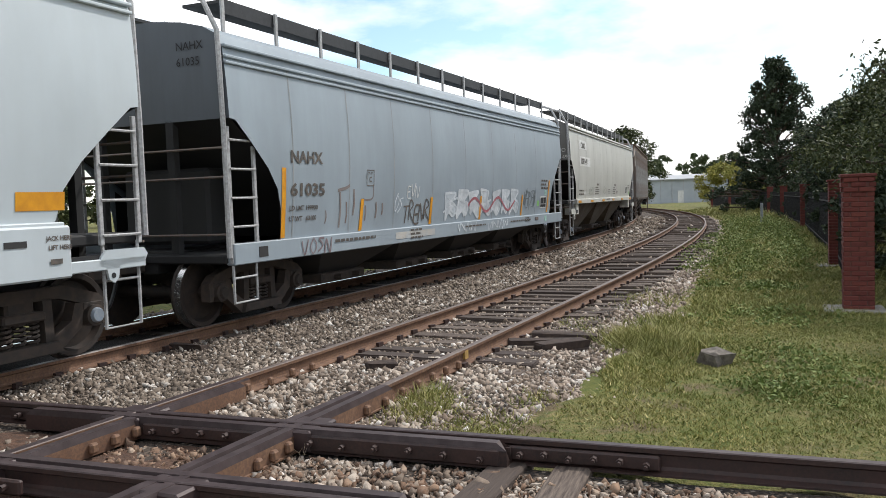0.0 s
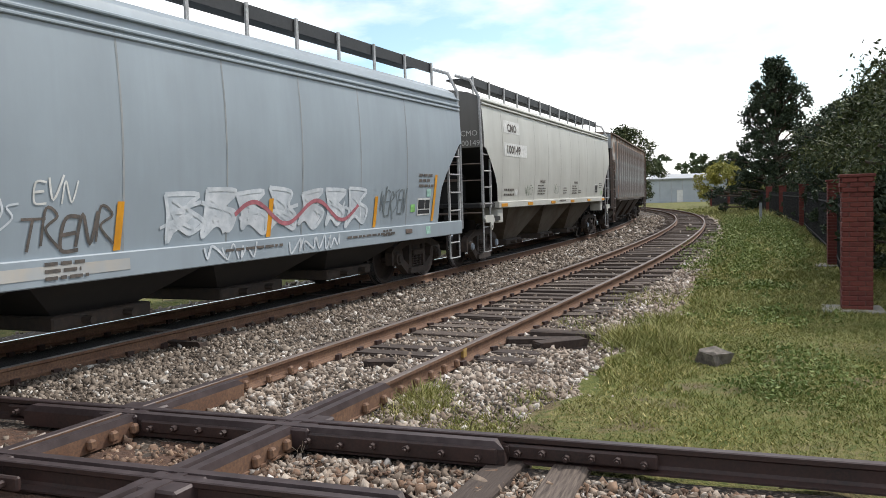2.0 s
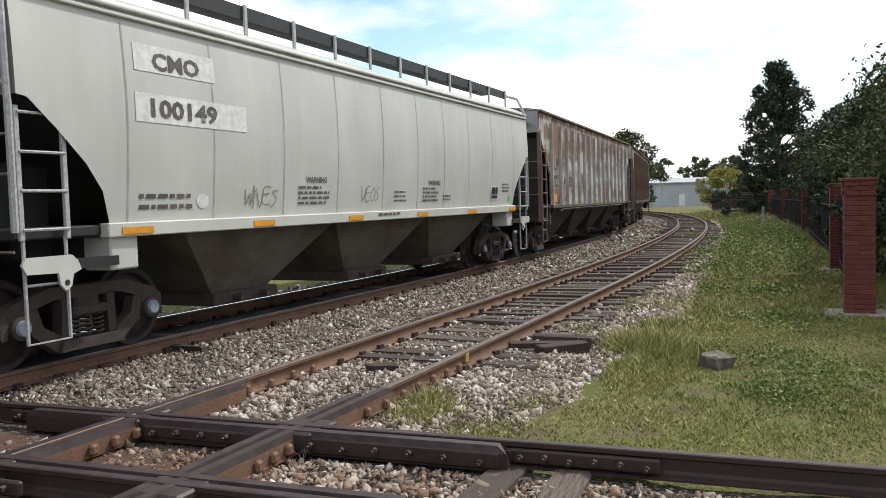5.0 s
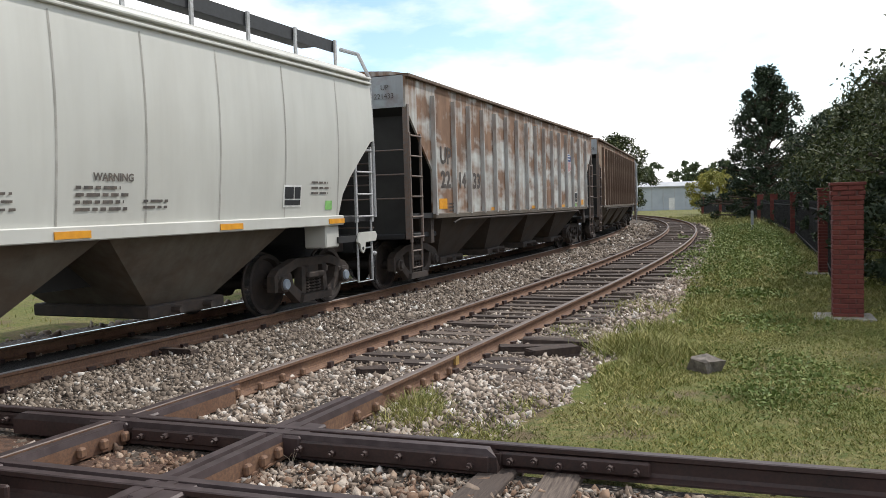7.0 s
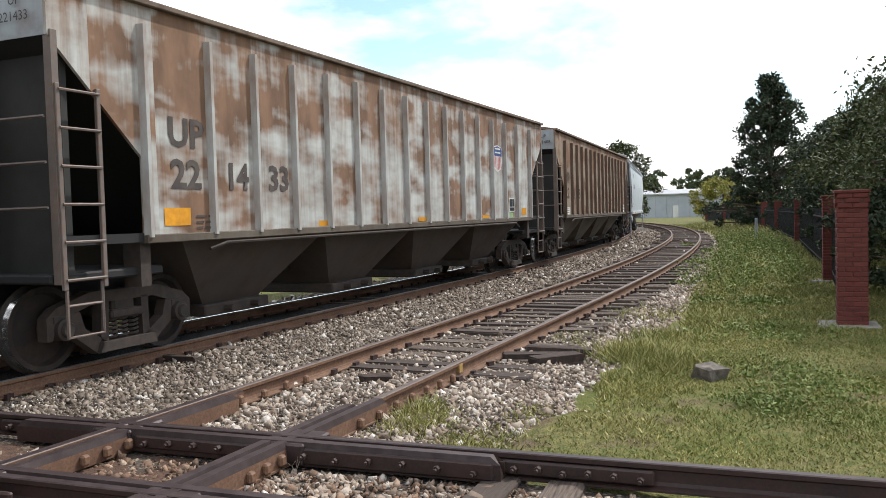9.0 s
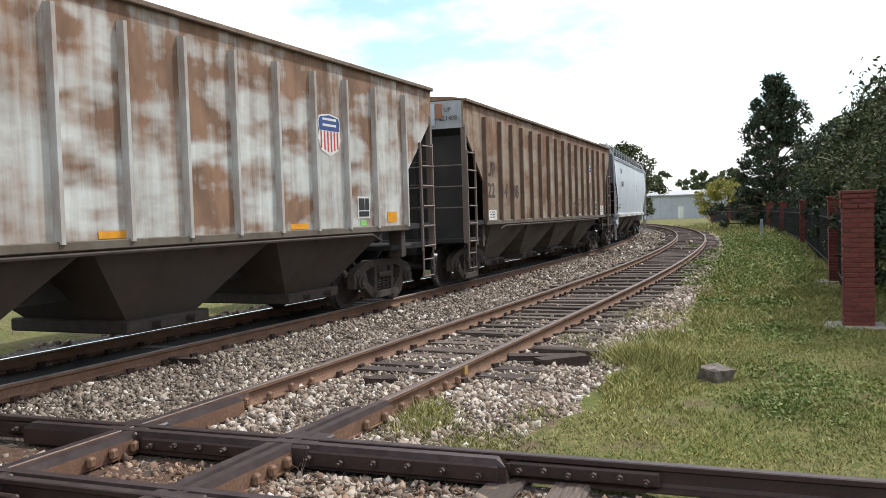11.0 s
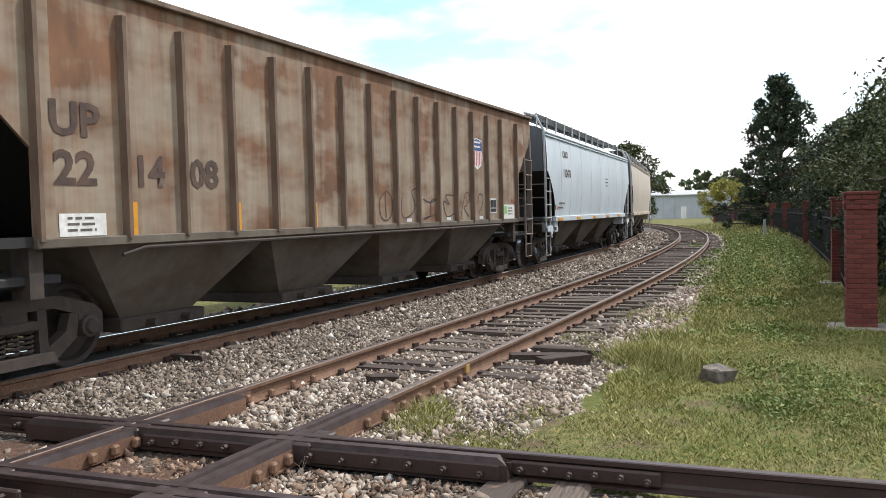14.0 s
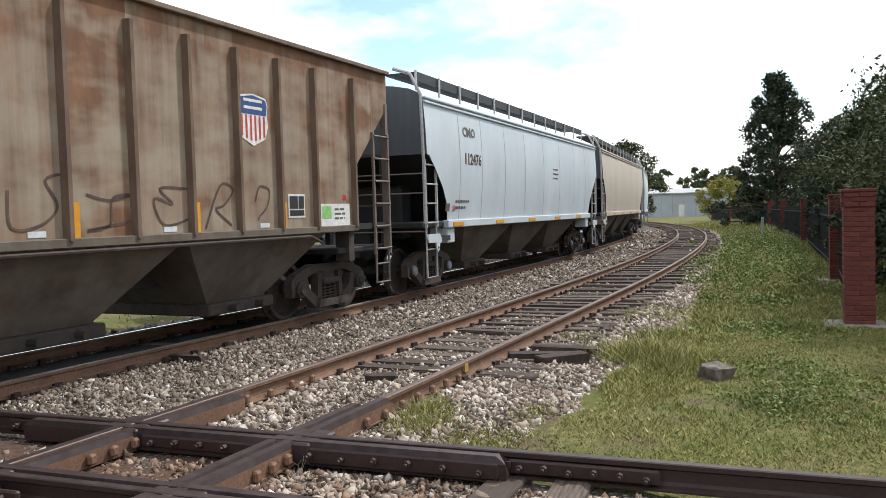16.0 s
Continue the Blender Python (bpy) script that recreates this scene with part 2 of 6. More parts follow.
def leafy(name, a, b, c, rough=0.65):
    m = Mat(name, rough, 0, 0.3)
    col = m.ramp(m.island(), [(0.0, a), (0.6, b), (1.0, c)])
    col = m.mix(m.math("MULTIPLY", m.noise(0.45, 5, lo=0.44, hi=0.60), 0.65), col, a)
    m.color(m.mix(m.math("MULTIPLY", m.noise(2.2, 4, lo=0.48, hi=0.62), 0.5), col, m.mix(0.5, a, c)))
    m.b.inputs["Transmission Weight"].default_value = 0.0
    return m.m


def timber():
    m = Mat("weathered_tie_timber", 0.92)
    k = m.each()
    c = m.ramp(k, [(0.0, (0.045, 0.032, 0.026)), (0.5, (0.09, 0.067, 0.053)), (1.0, (0.16, 0.125, 0.10))])
    c = m.mix(m.noise(8, 6, (6, 0.5, 6)), c, (0.05, 0.036, 0.03))
    m.color(c).bump(m.noise(10, 6, (6, 0.4, 6), 0, 1), 0.8, 0.01)
    return m.m


def brick_material():
    m = Mat("dark_red_brick", 0.85)
    c = m.ramp(m.each(), [(0.0, (0.08, 0.014, 0.012)), (0.6, (0.12, 0.021, 0.017)), (1.0, (0.16, 0.036, 0.026))])
    m.color(m.mix(m.noise(25, 4), c, (0.12, 0.03, 0.022))).bump(m.noise(80, 4, lo=0, hi=1), 0.4, 0.004)
    return m.m


STONE = stone_material("crushed_limestone_ballast", ((0.05, 0.038, 0.032), (0.20, 0.15, 0.115), (0.40, 0.33, 0.27), (0.56, 0.495, 0.425), (0.82, 0.79, 0.75)), (0.20, 0.14, 0.10))
DIRTYSTONE = stone_material("grimy_main_line_ballast", ((0.035, 0.027, 0.022), (0.115, 0.088, 0.068), (0.235, 0.188, 0.148), (0.37, 0.315, 0.26), (0.80, 0.77, 0.72)), (0.12, 0.09, 0.07))
RUSTSTONE = stone_material("rust_stained_ballast", ((0.06, 0.03, 0.02), (0.13, 0.07, 0.042), (0.21, 0.12, 0.075), (0.31, 0.20, 0.13), (0.48, 0.37, 0.28)), (0.12, 0.058, 0.034))
BED, LAWN, TIMBER, BRICK = gravel_bed(), lawn(), timber(), brick_material()
GRASS = leafy("grass_blades", (0.11, 0.135, 0.03), (0.225, 0.225, 0.058), (0.46, 0.39, 0.17))
WEED = leafy("bright_weed_leaves", (0.075, 0.115, 0.026), (0.155, 0.20, 0.05), (0.30, 0.33, 0.11))
DARKLEAF = leafy("dark_evergreen_leaves", (0.012, 0.022, 0.011), (0.025, 0.042, 0.019), (0.06, 0.08, 0.038))
SHRUBLEAF = leafy("dull_green_leaves", (0.022, 0.034, 0.010), (0.05, 0.066, 0.02), (0.12, 0.13, 0.045))
YELLOWLEAF = leafy("yellow_green_leaves", (0.14, 0.15, 0.03), (0.27, 0.25, 0.05), (0.42, 0.36, 0.09))
FARLEAF = leafy("far_green_leaves", (0.05, 0.075, 0.035), (0.085, 0.11, 0.05), (0.12, 0.13, 0.06))
BARK = plain("bark", (0.10, 0.075, 0.055), (0.05, 0.038, 0.03), 12, 0.95, 0, 0.6, 0.02)
MORTAR = plain("mortar", (0.15, 0.07, 0.06), (0.10, 0.045, 0.038), 30, 0.95)
CONCRETE = plain("grey_concrete", (0.36, 0.34, 0.31), (0.26, 0.25, 0.23), 12, 0.9)
IRON = plain("black_iron", (0.010, 0.010, 0.011), (0.016, 0.016, 0.017), 12, 0.85)
METALWALL = plain("pale_grey_metal_siding", (0.42, 0.46, 0.50), (0.36, 0.40, 0.44), 0.6, 0.6)
METALROOF = plain("grey_metal_roof", (0.40, 0.42, 0.44), (0.32, 0.33, 0.35), 0.8, 0.5)


# ---- mesh helpers ----
class Shape:
    """Collects vertices and faces, and becomes one mesh."""

    def __init__(self):
        self.v, self.f, self.smooth, self.k = [], [], [], []

    def add(self, verts, faces, smooth=False, k=0):
        n = len(self.v)
        self.v += [tuple(p) for p in verts]
        self.f += [tuple(i + n for i in q) for q in faces]
        self.smooth += [smooth] * len(faces)
        self.k += [k] * len(faces)
        return self

    def box(self, x0, x1, y0, y1, z0, z1, k=0, bev=0.0, m=None):
        b = min(bev, (x1 - x0) / 3, (y1 - y0) / 3, (z1 - z0) / 3)
        if b <= 0:
            v = [(x, y, z) for x in (x0, x1) for y in (y0, y1) for z in (z0, z1)]
            f = [(0, 1, 3, 2), (4, 6, 7, 5), (0, 4, 5, 1), (2, 3, 7, 6), (0, 2, 6, 4), (1, 5, 7, 3)]
        else:
            bm = bmesh.new()
            bmesh.ops.create_cube(bm, size=1, matrix=Matrix.LocRotScale(((x0 + x1) / 2, (y0 + y1) / 2, (z0 + z1) / 2), None, (x1 - x0, y1 - y0, z1 - z0)))
            bmesh.ops.bevel(bm, geom=bm.edges[:], offset=b, segments=1, affect="EDGES")
            bm.verts.index_update()
            v, f = [p.co.copy() for p in bm.verts], [[p.index for p in q.verts] for q in bm.faces]
            bm.free()
        if m is not None:
            v = [m @ Vector(p) for p in v]
        return self.add(v, f, False, k)

    def prism(self, outline, a, b, axis="y", k=0, smooth=False):
        """An outline swept along an axis from a to b; the outline's two numbers are the other axes in order."""
        def put(p, q):
            return {"x": (q, p[0], p[1]), "y": (p[0], q, p[1]), "z": (p[0], p[1], q)}[axis]
        n = len(outline)
        v = [put(p, a) for p in outline] + [put(p, b) for p in outline]
        self.add(v, [(i, (i + 1) % n, n + (i + 1) % n, n + i) for i in range(n)], smooth, k)
        m = len(self.v) - 2 * n
        self.f += [tuple(m + i for i in range(n)), tuple(m + n + i for i in reversed(range(n)))]
        self.smooth += [False, False]
        self.k += [k, k]
        return self

    def tube(self, pts, r, sides=6, k=0):
        """A round bar along a line of points."""
        pts = [Vector(p) for p in pts]
        v, f = [], []
        for i, p in enumerate(pts):
            d = (pts[min(i + 1, len(pts) - 1)] - pts[max(i - 1, 0)]).normalized()
            u = d.orthogonal().normalized() if i == 0 else (u - d * u.dot(d)).normalized()
            w = d.cross(u)
            v += [p + u * (r * math.cos(2 * math.pi * j / sides)) + w * (r * math.sin(2 * math.pi * j / sides)) for j in range(sides)]
        for i in range(len(pts) - 1):
            f += [(i * sides + j, i * sides + (j + 1) % sides, (i + 1) * sides + (j + 1) % sides, (i + 1) * sides + j) for j in range(sides)]
        f += [tuple(reversed(range(sides))), tuple((len(pts) - 1) * sides + j for j in range(sides))]
        return self.add(v, f, sides > 5, k)

    def lathe(self, rings, c, axis="y", sides=28, k=0):
        """Rings of (radius, place along the axis) round a centre."""
        v, f = [], []
        for r, q in rings:
            for j in range(sides):
                a = 2 * math.pi * j / sides
                p = (r * math.cos(a), q, r * math.sin(a)) if axis == "y" else (r * math.cos(a), r * math.sin(a), q)
                v.append((p[0] + c[0], p[1] + c[1], p[2] + c[2]))
        for i in range(len(rings) - 1):
            f += [(i * sides + j, i * sides + (j + 1) % sides, (i + 1) * sides + (j + 1) % sides, (i + 1) * sides + j) for j in range(sides)]
        return self.add(v, f, True, k)

    def mesh(self, name, *mats, sharp=35):
        me = bpy.data.meshes.new(name)
        me.from_pydata(self.v, [], self.f)
        for m in mats:
            me.materials.append(m)
        me.polygons.foreach_set("use_smooth", self.smooth)
        me.polygons.foreach_set("material_index", self.k)
        bm = bmesh.new()
        bm.from_mesh(me)
        bmesh.ops.remove_doubles(bm, verts=bm.verts[:], dist=1e-5)
        bmesh.ops.recalc_face_normals(bm, faces=bm.faces[:])
        bm.to_mesh(me)
        bm.free()
        if any(self.smooth):
            me.set_sharp_from_angle(angle=radians(sharp))
        me.update()
        return me


MESHES = {}


def part(name, shape, mats, parent, label="", at=None, key=None):
    """One mesh object under a thing or a part; meshes with the same key are shared."""
    mats = mats if isinstance(mats, tuple) else (mats,)
    if key is None:
        me = shape.mesh(name, *mats)
    else:
        if key not in MESHES:
            MESHES[key] = (shape() if callable(shape) else shape).mesh(name, *mats)
        me = MESHES[key]
    ob = new(name, me)
    ob.parent = parent
    if at is not None:
        ob.matrix_basis = at
    return tagged(ob, label)


def thing(name, shape, mats, label, category, group="", kind="", at=None):
    mats = mats if isinstance(mats, tuple) else (mats,)
    ob = new(name, shape.mesh(name, *mats) if shape else None)
    if at is not None:
        ob.matrix_basis = at
    return tagged(ob, label, category, group, kind)


# ---- track lines ----
# The siding's centre line: straight, then two easy left-hand arcs. The main line runs 4.11 m to its left.
X0, HEAD, S1, K1, S2, K2, SPACING = -1.035, 23.97, 7.4, 0.0036, 34.5, 0.0047, 4.11
STEP = 0.25
_s = np.arange(-60, 190, STEP)
_h = radians(HEAD) - np.where(_s > S1, (np.minimum(_s, S2) - S1) * K1, 0) - np.where(_s > S2, (_s - S2) * K2, 0)
_x, _y = np.cumsum(np.sin(_h)) * STEP, np.cumsum(np.cos(_h)) * STEP
_i = int(np.argmin(abs(_s)))
_x, _y = _x - _x[_i] + X0, _y - _y[_i] + 8.0


def line(s, off=0.0):
    """Place and heading (radians) at s metres along the siding, off metres to the right."""
    x, y, h = np.interp(s, _s, _x), np.interp(s, _s, _y), np.interp(s, _s, _h)
    return x + off * np.cos(h), y - off * np.sin(h), h


RAIL_H = 0.17
RAIL_OUT = [(-0.07, -0.17), (0.07, -0.17), (0.07, -0.158), (0.02, -0.142), (0.010, -0.12), (0.010, -0.05), (0.035, -0.035), (0.036, -0.006), (0.028, 0.0),
            (-0.028, 0.0), (-0.036, -0.006), (-0.035, -0.035), (-0.010, -0.05), (-0.010, -0.12), (-0.02, -0.142), (-0.07, -0.158)]


def rail_along(points, heads, top_from=7, top_to=9):
    """A rail swept along points (x, y) with headings; the head's top gets the second material."""
    sh, n = Shape(), len(RAIL_OUT)
    v = []
    for (x, y), h in zip(points, heads):
        v += [(x + o * math.cos(h), y - o * math.sin(h), z) for o, z in RAIL_OUT]
    f, k = [], []
    for i in range(len(points) - 1):
        for j in range(n):
            f.append((i * n + j, i * n + (j + 1) % n, (i + 1) * n + (j + 1) % n, (i + 1) * n + j))
            k.append(1 if top_from <= j <= top_to else 0)
    f += [tuple(range(n)), tuple(reversed([(len(points) - 1) * n + j for j in range(n)]))]
    k += [0, 0]
    sh.add(v, f)
    sh.k = k
    return sh


def curve_rail(off, s0, s1):
    ss = np.concatenate([np.arange(s0, min(12, s1), 2.0), np.arange(max(12, s0), s1, 1.0)])
    q = [line(s, off) for s in ss]
    return rail_along([(a, b) for a, b, _ in q], [h for _, _, h in q])


# ---- ground ----
rng = np.random.default_rng(7)


def ground_height(x, y):
    """Gentle lie of the land: a low bank towards the fence."""
    return -0.24 + 0.05 * noise.noise((x * 0.25, y * 0.25, 0.0)) + 0.03 * noise.noise((x * 0.9, y * 0.9, 3.0))


def build_ground():
    xs = sorted(set(np.concatenate([np.linspace(-1500, -40, 12), np.linspace(-40, -12, 15), np.linspace(-12, 24, 90), np.linspace(24, 60, 25), np.linspace(60, 1500, 12)]).round(3)))
    ys = sorted(set(np.concatenate([np.linspace(-1500, -20, 10), np.linspace(-20, 0, 12), np.linspace(0, 30, 76), np.linspace(30, 100, 40), np.linspace(100, 2500, 14)]).round(3)))
    sh = Shape()

    def lie(x, y):
        if abs(x) > 100 or abs(y) > 150:
            return -0.24
        i = int(np.argmin((_x - x) ** 2 + (_y - y) ** 2))
        o = (x - _x[i]) * math.cos(_h[i]) - (y - _y[i]) * math.sin(_h[i])
        a, b = on_cross(x, y)
        under = min(1.0, max(0.0, (bed_edge(_s[i]) - 0.25 - o) / 0.4)) * min(1.0, max(0.0, (o + 7.2) / 0.5))
        if -3.8 < a < 21.5:
            under = max(under, min(1.0, max(0.0, (b - 0.05) / 0.4)) * min(1.0, max(0.0, (4.9 - b) / 0.4)))
        return ground_height(x, y) - 0.16 * under
    v = [(x, y, lie(x, y)) for y in ys for x in xs]
    n = len(xs)
    sh.add(v, [(j * n + i, j * n + i + 1, (j + 1) * n + i + 1, (j + 1) * n + i) for j in range(len(ys) - 1) for i in range(n - 1)], True)
    thing("ground", sh, LAWN, "patchy green and straw-coloured mown grass on bare earth", "ground", kind="structure")


def bed_edge(s):
    """How far right of the siding the gravel reaches."""
    return float(np.interp(s, [-60, -3, 2, 6, 12, 30, 190], [2.5, 2.35, 2.35, 2.6, 2.0, 1.7, 1.6])) + 0.22 * noise.noise((s * 0.8, 1.0, 0.0)) + 0.12 * noise.noise((s * 2.5, 7.0, 0.0))


def bed_height(s, o):
    """The ballast's surface: a little crowned at each track, dipped between."""
    z = -0.195
    z -= 0.05 * max(0.0, 1 - abs(o + 2.05) / 0.7)
    z -= 0.10 * min(1.0, max(0.0, (o - 1.3) / 1.0)) + 0.25 * min(1.0, max(0.0, (-o - 6.4) / 1.0))
    z -= 0.03 * min(1.0, max(0.0, (s - 4) / 3.0)) * (1.0 if abs(o) < 1.3 else 0.0)
    return z + 0.025 * noise.noise((s * 1.3, o * 1.3, 5.0))


def build_bed():
    ss = np.concatenate([np.arange(-50, -8, 2.0), np.arange(-8, 30, 0.3), np.arange(30, 185, 2.0)])
    fr = np.linspace(0, 1, 42)
    v = []
    for s in ss:
        e = bed_edge(s)
        for q in fr:
            o = -7.6 + (e + 7.6) * q
            x, y, _ = line(s, o)
            v.append((x, y, bed_height(s, o) - (0.12 if q in (0, 1) else 0)))
    n = len(fr)
    sh = Shape().add(v, [(j * n + i, j * n + i + 1, (j + 1) * n + i + 1, (j + 1) * n + i) for j in range(len(ss) - 1) for i in range(n - 1)], True)
    thing("ballast_bed", sh, BED, "brown and grey crushed stone bed under the railway tracks", "gravel", kind="structure")


# The crossing track lies square across the siding and the main line.
CA, CB = np.array((-2.39, 6.51)), np.array((-1.75, 4.84))      # a point on its far and near rail
CDIR = np.array((4.81, -1.83)) / np.hypot(4.81, -1.83)
CHEAD = math.atan2(CDIR[0], CDIR[1])


def on_cross(x, y):
    """Along and across the crossing track, from its far rail (positive is nearer to the camera)."""
    d = np.array((x, y)) - CA
    return float(d @ CDIR), float(d @ np.array((CDIR[1], -CDIR[0])))


# ---- tracks ----
def build_tracks():
    siding = thing("siding_track", None, (), "rusty curved railway siding on weathered timber ties", "railway track", kind="structure")
    for off in (-0.7525, 0.7525):
        part("rail", curve_rail(off, -30, 150), (RAIL, HEADDULL), siding)
    main = thing("main_track", None, (), "curved railway main line with shiny rail tops", "railway track", kind="structure")
    for off, top in ((-0.7525, TREAD), (0.7525, HEADWORN)):
        part("rail", curve_rail(-SPACING + off, -45, 150), (RAIL, top), main)
    cross = thing("crossing_track", None, (), "dark red-brown rails crossing the siding at a diamond", "railway track", kind="structure")
    for p in (CA, CB):
        pts = [p + CDIR * a for a in np.arange(-14, 26, 2.0)]
        part("rail", rail_along(pts, [CHEAD] * len(pts)), (RAILDARK, HEADDARK), cross, at=pose(0, 0, 0.005))
    return siding, main, cross


siding, main, cross = build_tracks()
build_ground()
build_bed()


TIES = []


def build_ties():
    for own, off, s0, s1, gap, z in ((siding, 0.0, 1.0, 95.0, 0.50, -0.158), (main, -SPACING, -12.0, 20.0, 0.55, -0.172)):
        n = int((s1 - s0) / gap)
        for i in range(n):
            s = s0 + i * gap + random.uniform(-0.07, 0.07)
            x, y, h = line(s, off + random.uniform(-0.12, 0.12))
            key = "tie%d" % random.randrange(5)

            def tie():
                w, l = random.uniform(0.10, 0.125), random.uniform(1.22, 1.42)
                sh = Shape().box(-l, l, -w, w, -0.15, 0.0, bev=0.012)
                sh.v = [(a + random.uniform(-0.012, 0.012), b + random.uniform(-0.012, 0.012), c + random.uniform(-0.008, 0.006)) for a, b, c in sh.v]
                return sh
            TIES.append((own, s, off))
            part("tie", tie, TIMBER, own, at=pose(x, y, z + random.uniform(-0.03, 0.006), random.uniform(-1, 1), random.uniform(-0.6, 0.6), -math.degrees(h) + random.uniform(-2.5, 2.5)), key=key)


build_ties()


def build_spikes():
    """Rail anchors and spikes at the ties, dark lumps along the rail's foot."""
    for own in (siding, main):
        sh = Shape()
        for o, s, off in TIES:
            if o is own and s < 36:
                for rail in (-0.7525, 0.7525):
                    for d in (-0.085, 0.085):
                        x, y, h = line(s + random.uniform(-0.05, 0.05), off + rail + d)
                        m = Matrix.Translation((x, y, 0)) @ Matrix.Rotation(-h + random.uniform(-0.3, 0.3), 4, "Z")
                        sh.box(-0.022, 0.022, -0.05, 0.05, -0.19, random.uniform(-0.135, -0.11), m=m)
        tagged(part("rail_anchor", sh, RAILDARK, own), kind="stuff")


build_spikes()


# ---- the train ----
def chute_row(x0, x1, n, z_top, half, z_low=0.36):
    """Inverted pyramids between the trucks, one mesh each."""
    out, w = [], (x1 - x0) / n
    for i in range(n):
        a, b = x0 + i * w, x0 + (i + 1) * w
        c = (a + b) / 2
        v = [(a, -half, z_top), (b, -half, z_top), (b, half, z_top), (a, half, z_top),
             (c - 0.62, -0.85, z_low + 0.10), (c + 0.62, -0.85, z_low + 0.10), (c + 0.62, 0.85, z_low + 0.10), (c - 0.62, 0.85, z_low + 0.10)]
        sh = Shape().add(v, [(0, 1, 5, 4), (1, 2, 6, 5), (2, 3, 7, 6), (3, 0, 4, 7), (4, 5, 6, 7), (0, 3, 2, 1)])
        gate = Shape().box(c - 0.72, c + 0.72, -0.98, 0.98, z_low - 0.06, z_low + 0.10, bev=0.02)
        gate.tube([(c - 0.3, -1.12, z_low + 0.02), (c - 0.3, -0.9, z_low + 0.02)], 0.045, 8).tube([(c + 0.3, -1.12, z_low + 0.02), (c + 0.3, -0.9, z_low + 0.02)], 0.045, 8)
        out.append((sh, gate))
    return out


def wheelset():
    sh = Shape()
    for s in (-1, 1):
        y = s * 0.7175
        rings = [(0.06, y + s * 0.03), (0.14, y + s * 0.035), (0.20, y + s * 0.0), (0.37, y - s * 0.015), (0.40, y + s * 0.065), (0.455, y + s * 0.072)]
        sh.lathe(rings, (0, 0, 0), k=0)
        sh.lathe([(0.455, y + s * 0.072), (0.461, y + s * 0.066)], (0, 0, 0), k=0)
        sh.lathe([(0.461, y + s * 0.066), (0.468, y - s * 0.025)], (0, 0, 0), k=1)
        sh.lathe([(0.468, y - s * 0.025), (0.492, y - s * 0.035)], (0, 0, 0), k=0)
        sh.lathe([(0.492, y - s * 0.035), (0.494, y - s * 0.060)], (0, 0, 0), k=0)
        sh.lathe([(0.494, y - s * 0.060), (0.40, y - s * 0.064), (0.2, y - s * 0.05), (0.09, y - s * 0.07)], (0, 0, 0), k=0)
    sh.lathe([(0.08, -1.02), (0.085, -0.9), (0.085, 0.9), (0.08, 1.02)], (0, 0, 0), sides=12)
    return sh


def side_frame():
    """A cast side frame with its two window openings and the spring pocket, seen from outside."""
    sh = Shape()
    y0, y1 = -0.07, 0.07
    top = [(-1.10, 0.36), (-1.10, 0.60), (-0.98, 0.70), (-0.52, 0.83), (0.52, 0.83), (0.98, 0.70), (1.10, 0.60), (1.10, 0.36),
           (1.03, 0.36), (0.97, 0.56), (0.80, 0.60), (0.46, 0.70), (-0.46, 0.70), (-0.80, 0.60), (-0.97, 0.56), (-1.03, 0.36)]
    sh.prism(top, y0, y1)
    for s in (-1, 1):
        sh.prism([(s * 0.78, 0.61), (s * 0.66, 0.63), (s * 0.60, 0.44), (s * 0.30, 0.26), (s * 0.30, 0.13), (s * 0.42, 0.13), (s * 0.74, 0.36)], y0, y1)
        sh.prism([(s * 0.25, 0.72), (s * 0.36, 0.72), (s * 0.38, 0.24), (s * 0.27, 0.24)], y0, y1)
    sh.prism([(-0.44, 0.15), (0.44, 0.15), (0.40, 0.26), (-0.40, 0.26)], -0.13, 0.10)
    sh.box(-0.25, 0.25, -0.12, 0.10, 0.50, 0.60, bev=0.02)
    return sh


def springs():
    sh = Shape()
    for i in (-0.16, 0.0, 0.16):
        p = [(i + 0.062 * math.cos(a), 0.062 * math.sin(a), 0.26 + 0.24 * a / (2 * math.pi * 5)) for a in np.linspace(0, 2 * math.pi * 5, 46)]
        sh.tube(p, 0.016, 5)
    return sh


def bearing():
    cap = Shape().lathe([(0.0, -0.165), (0.07, -0.165), (0.082, -0.15), (0.085, -0.128)], (0, 0, 0), sides=16, k=1)
    return cap.lathe([(0.0, -0.16), (0.06, -0.16), (0.075, -0.13), (0.12, -0.12), (0.125, 0.05), (0.09, 0.06)], (0, 0, 0), sides=16).box(-0.14, 0.14, -0.08, 0.07, 0.06, 0.16, bev=0.02)


WHEELSETS = []


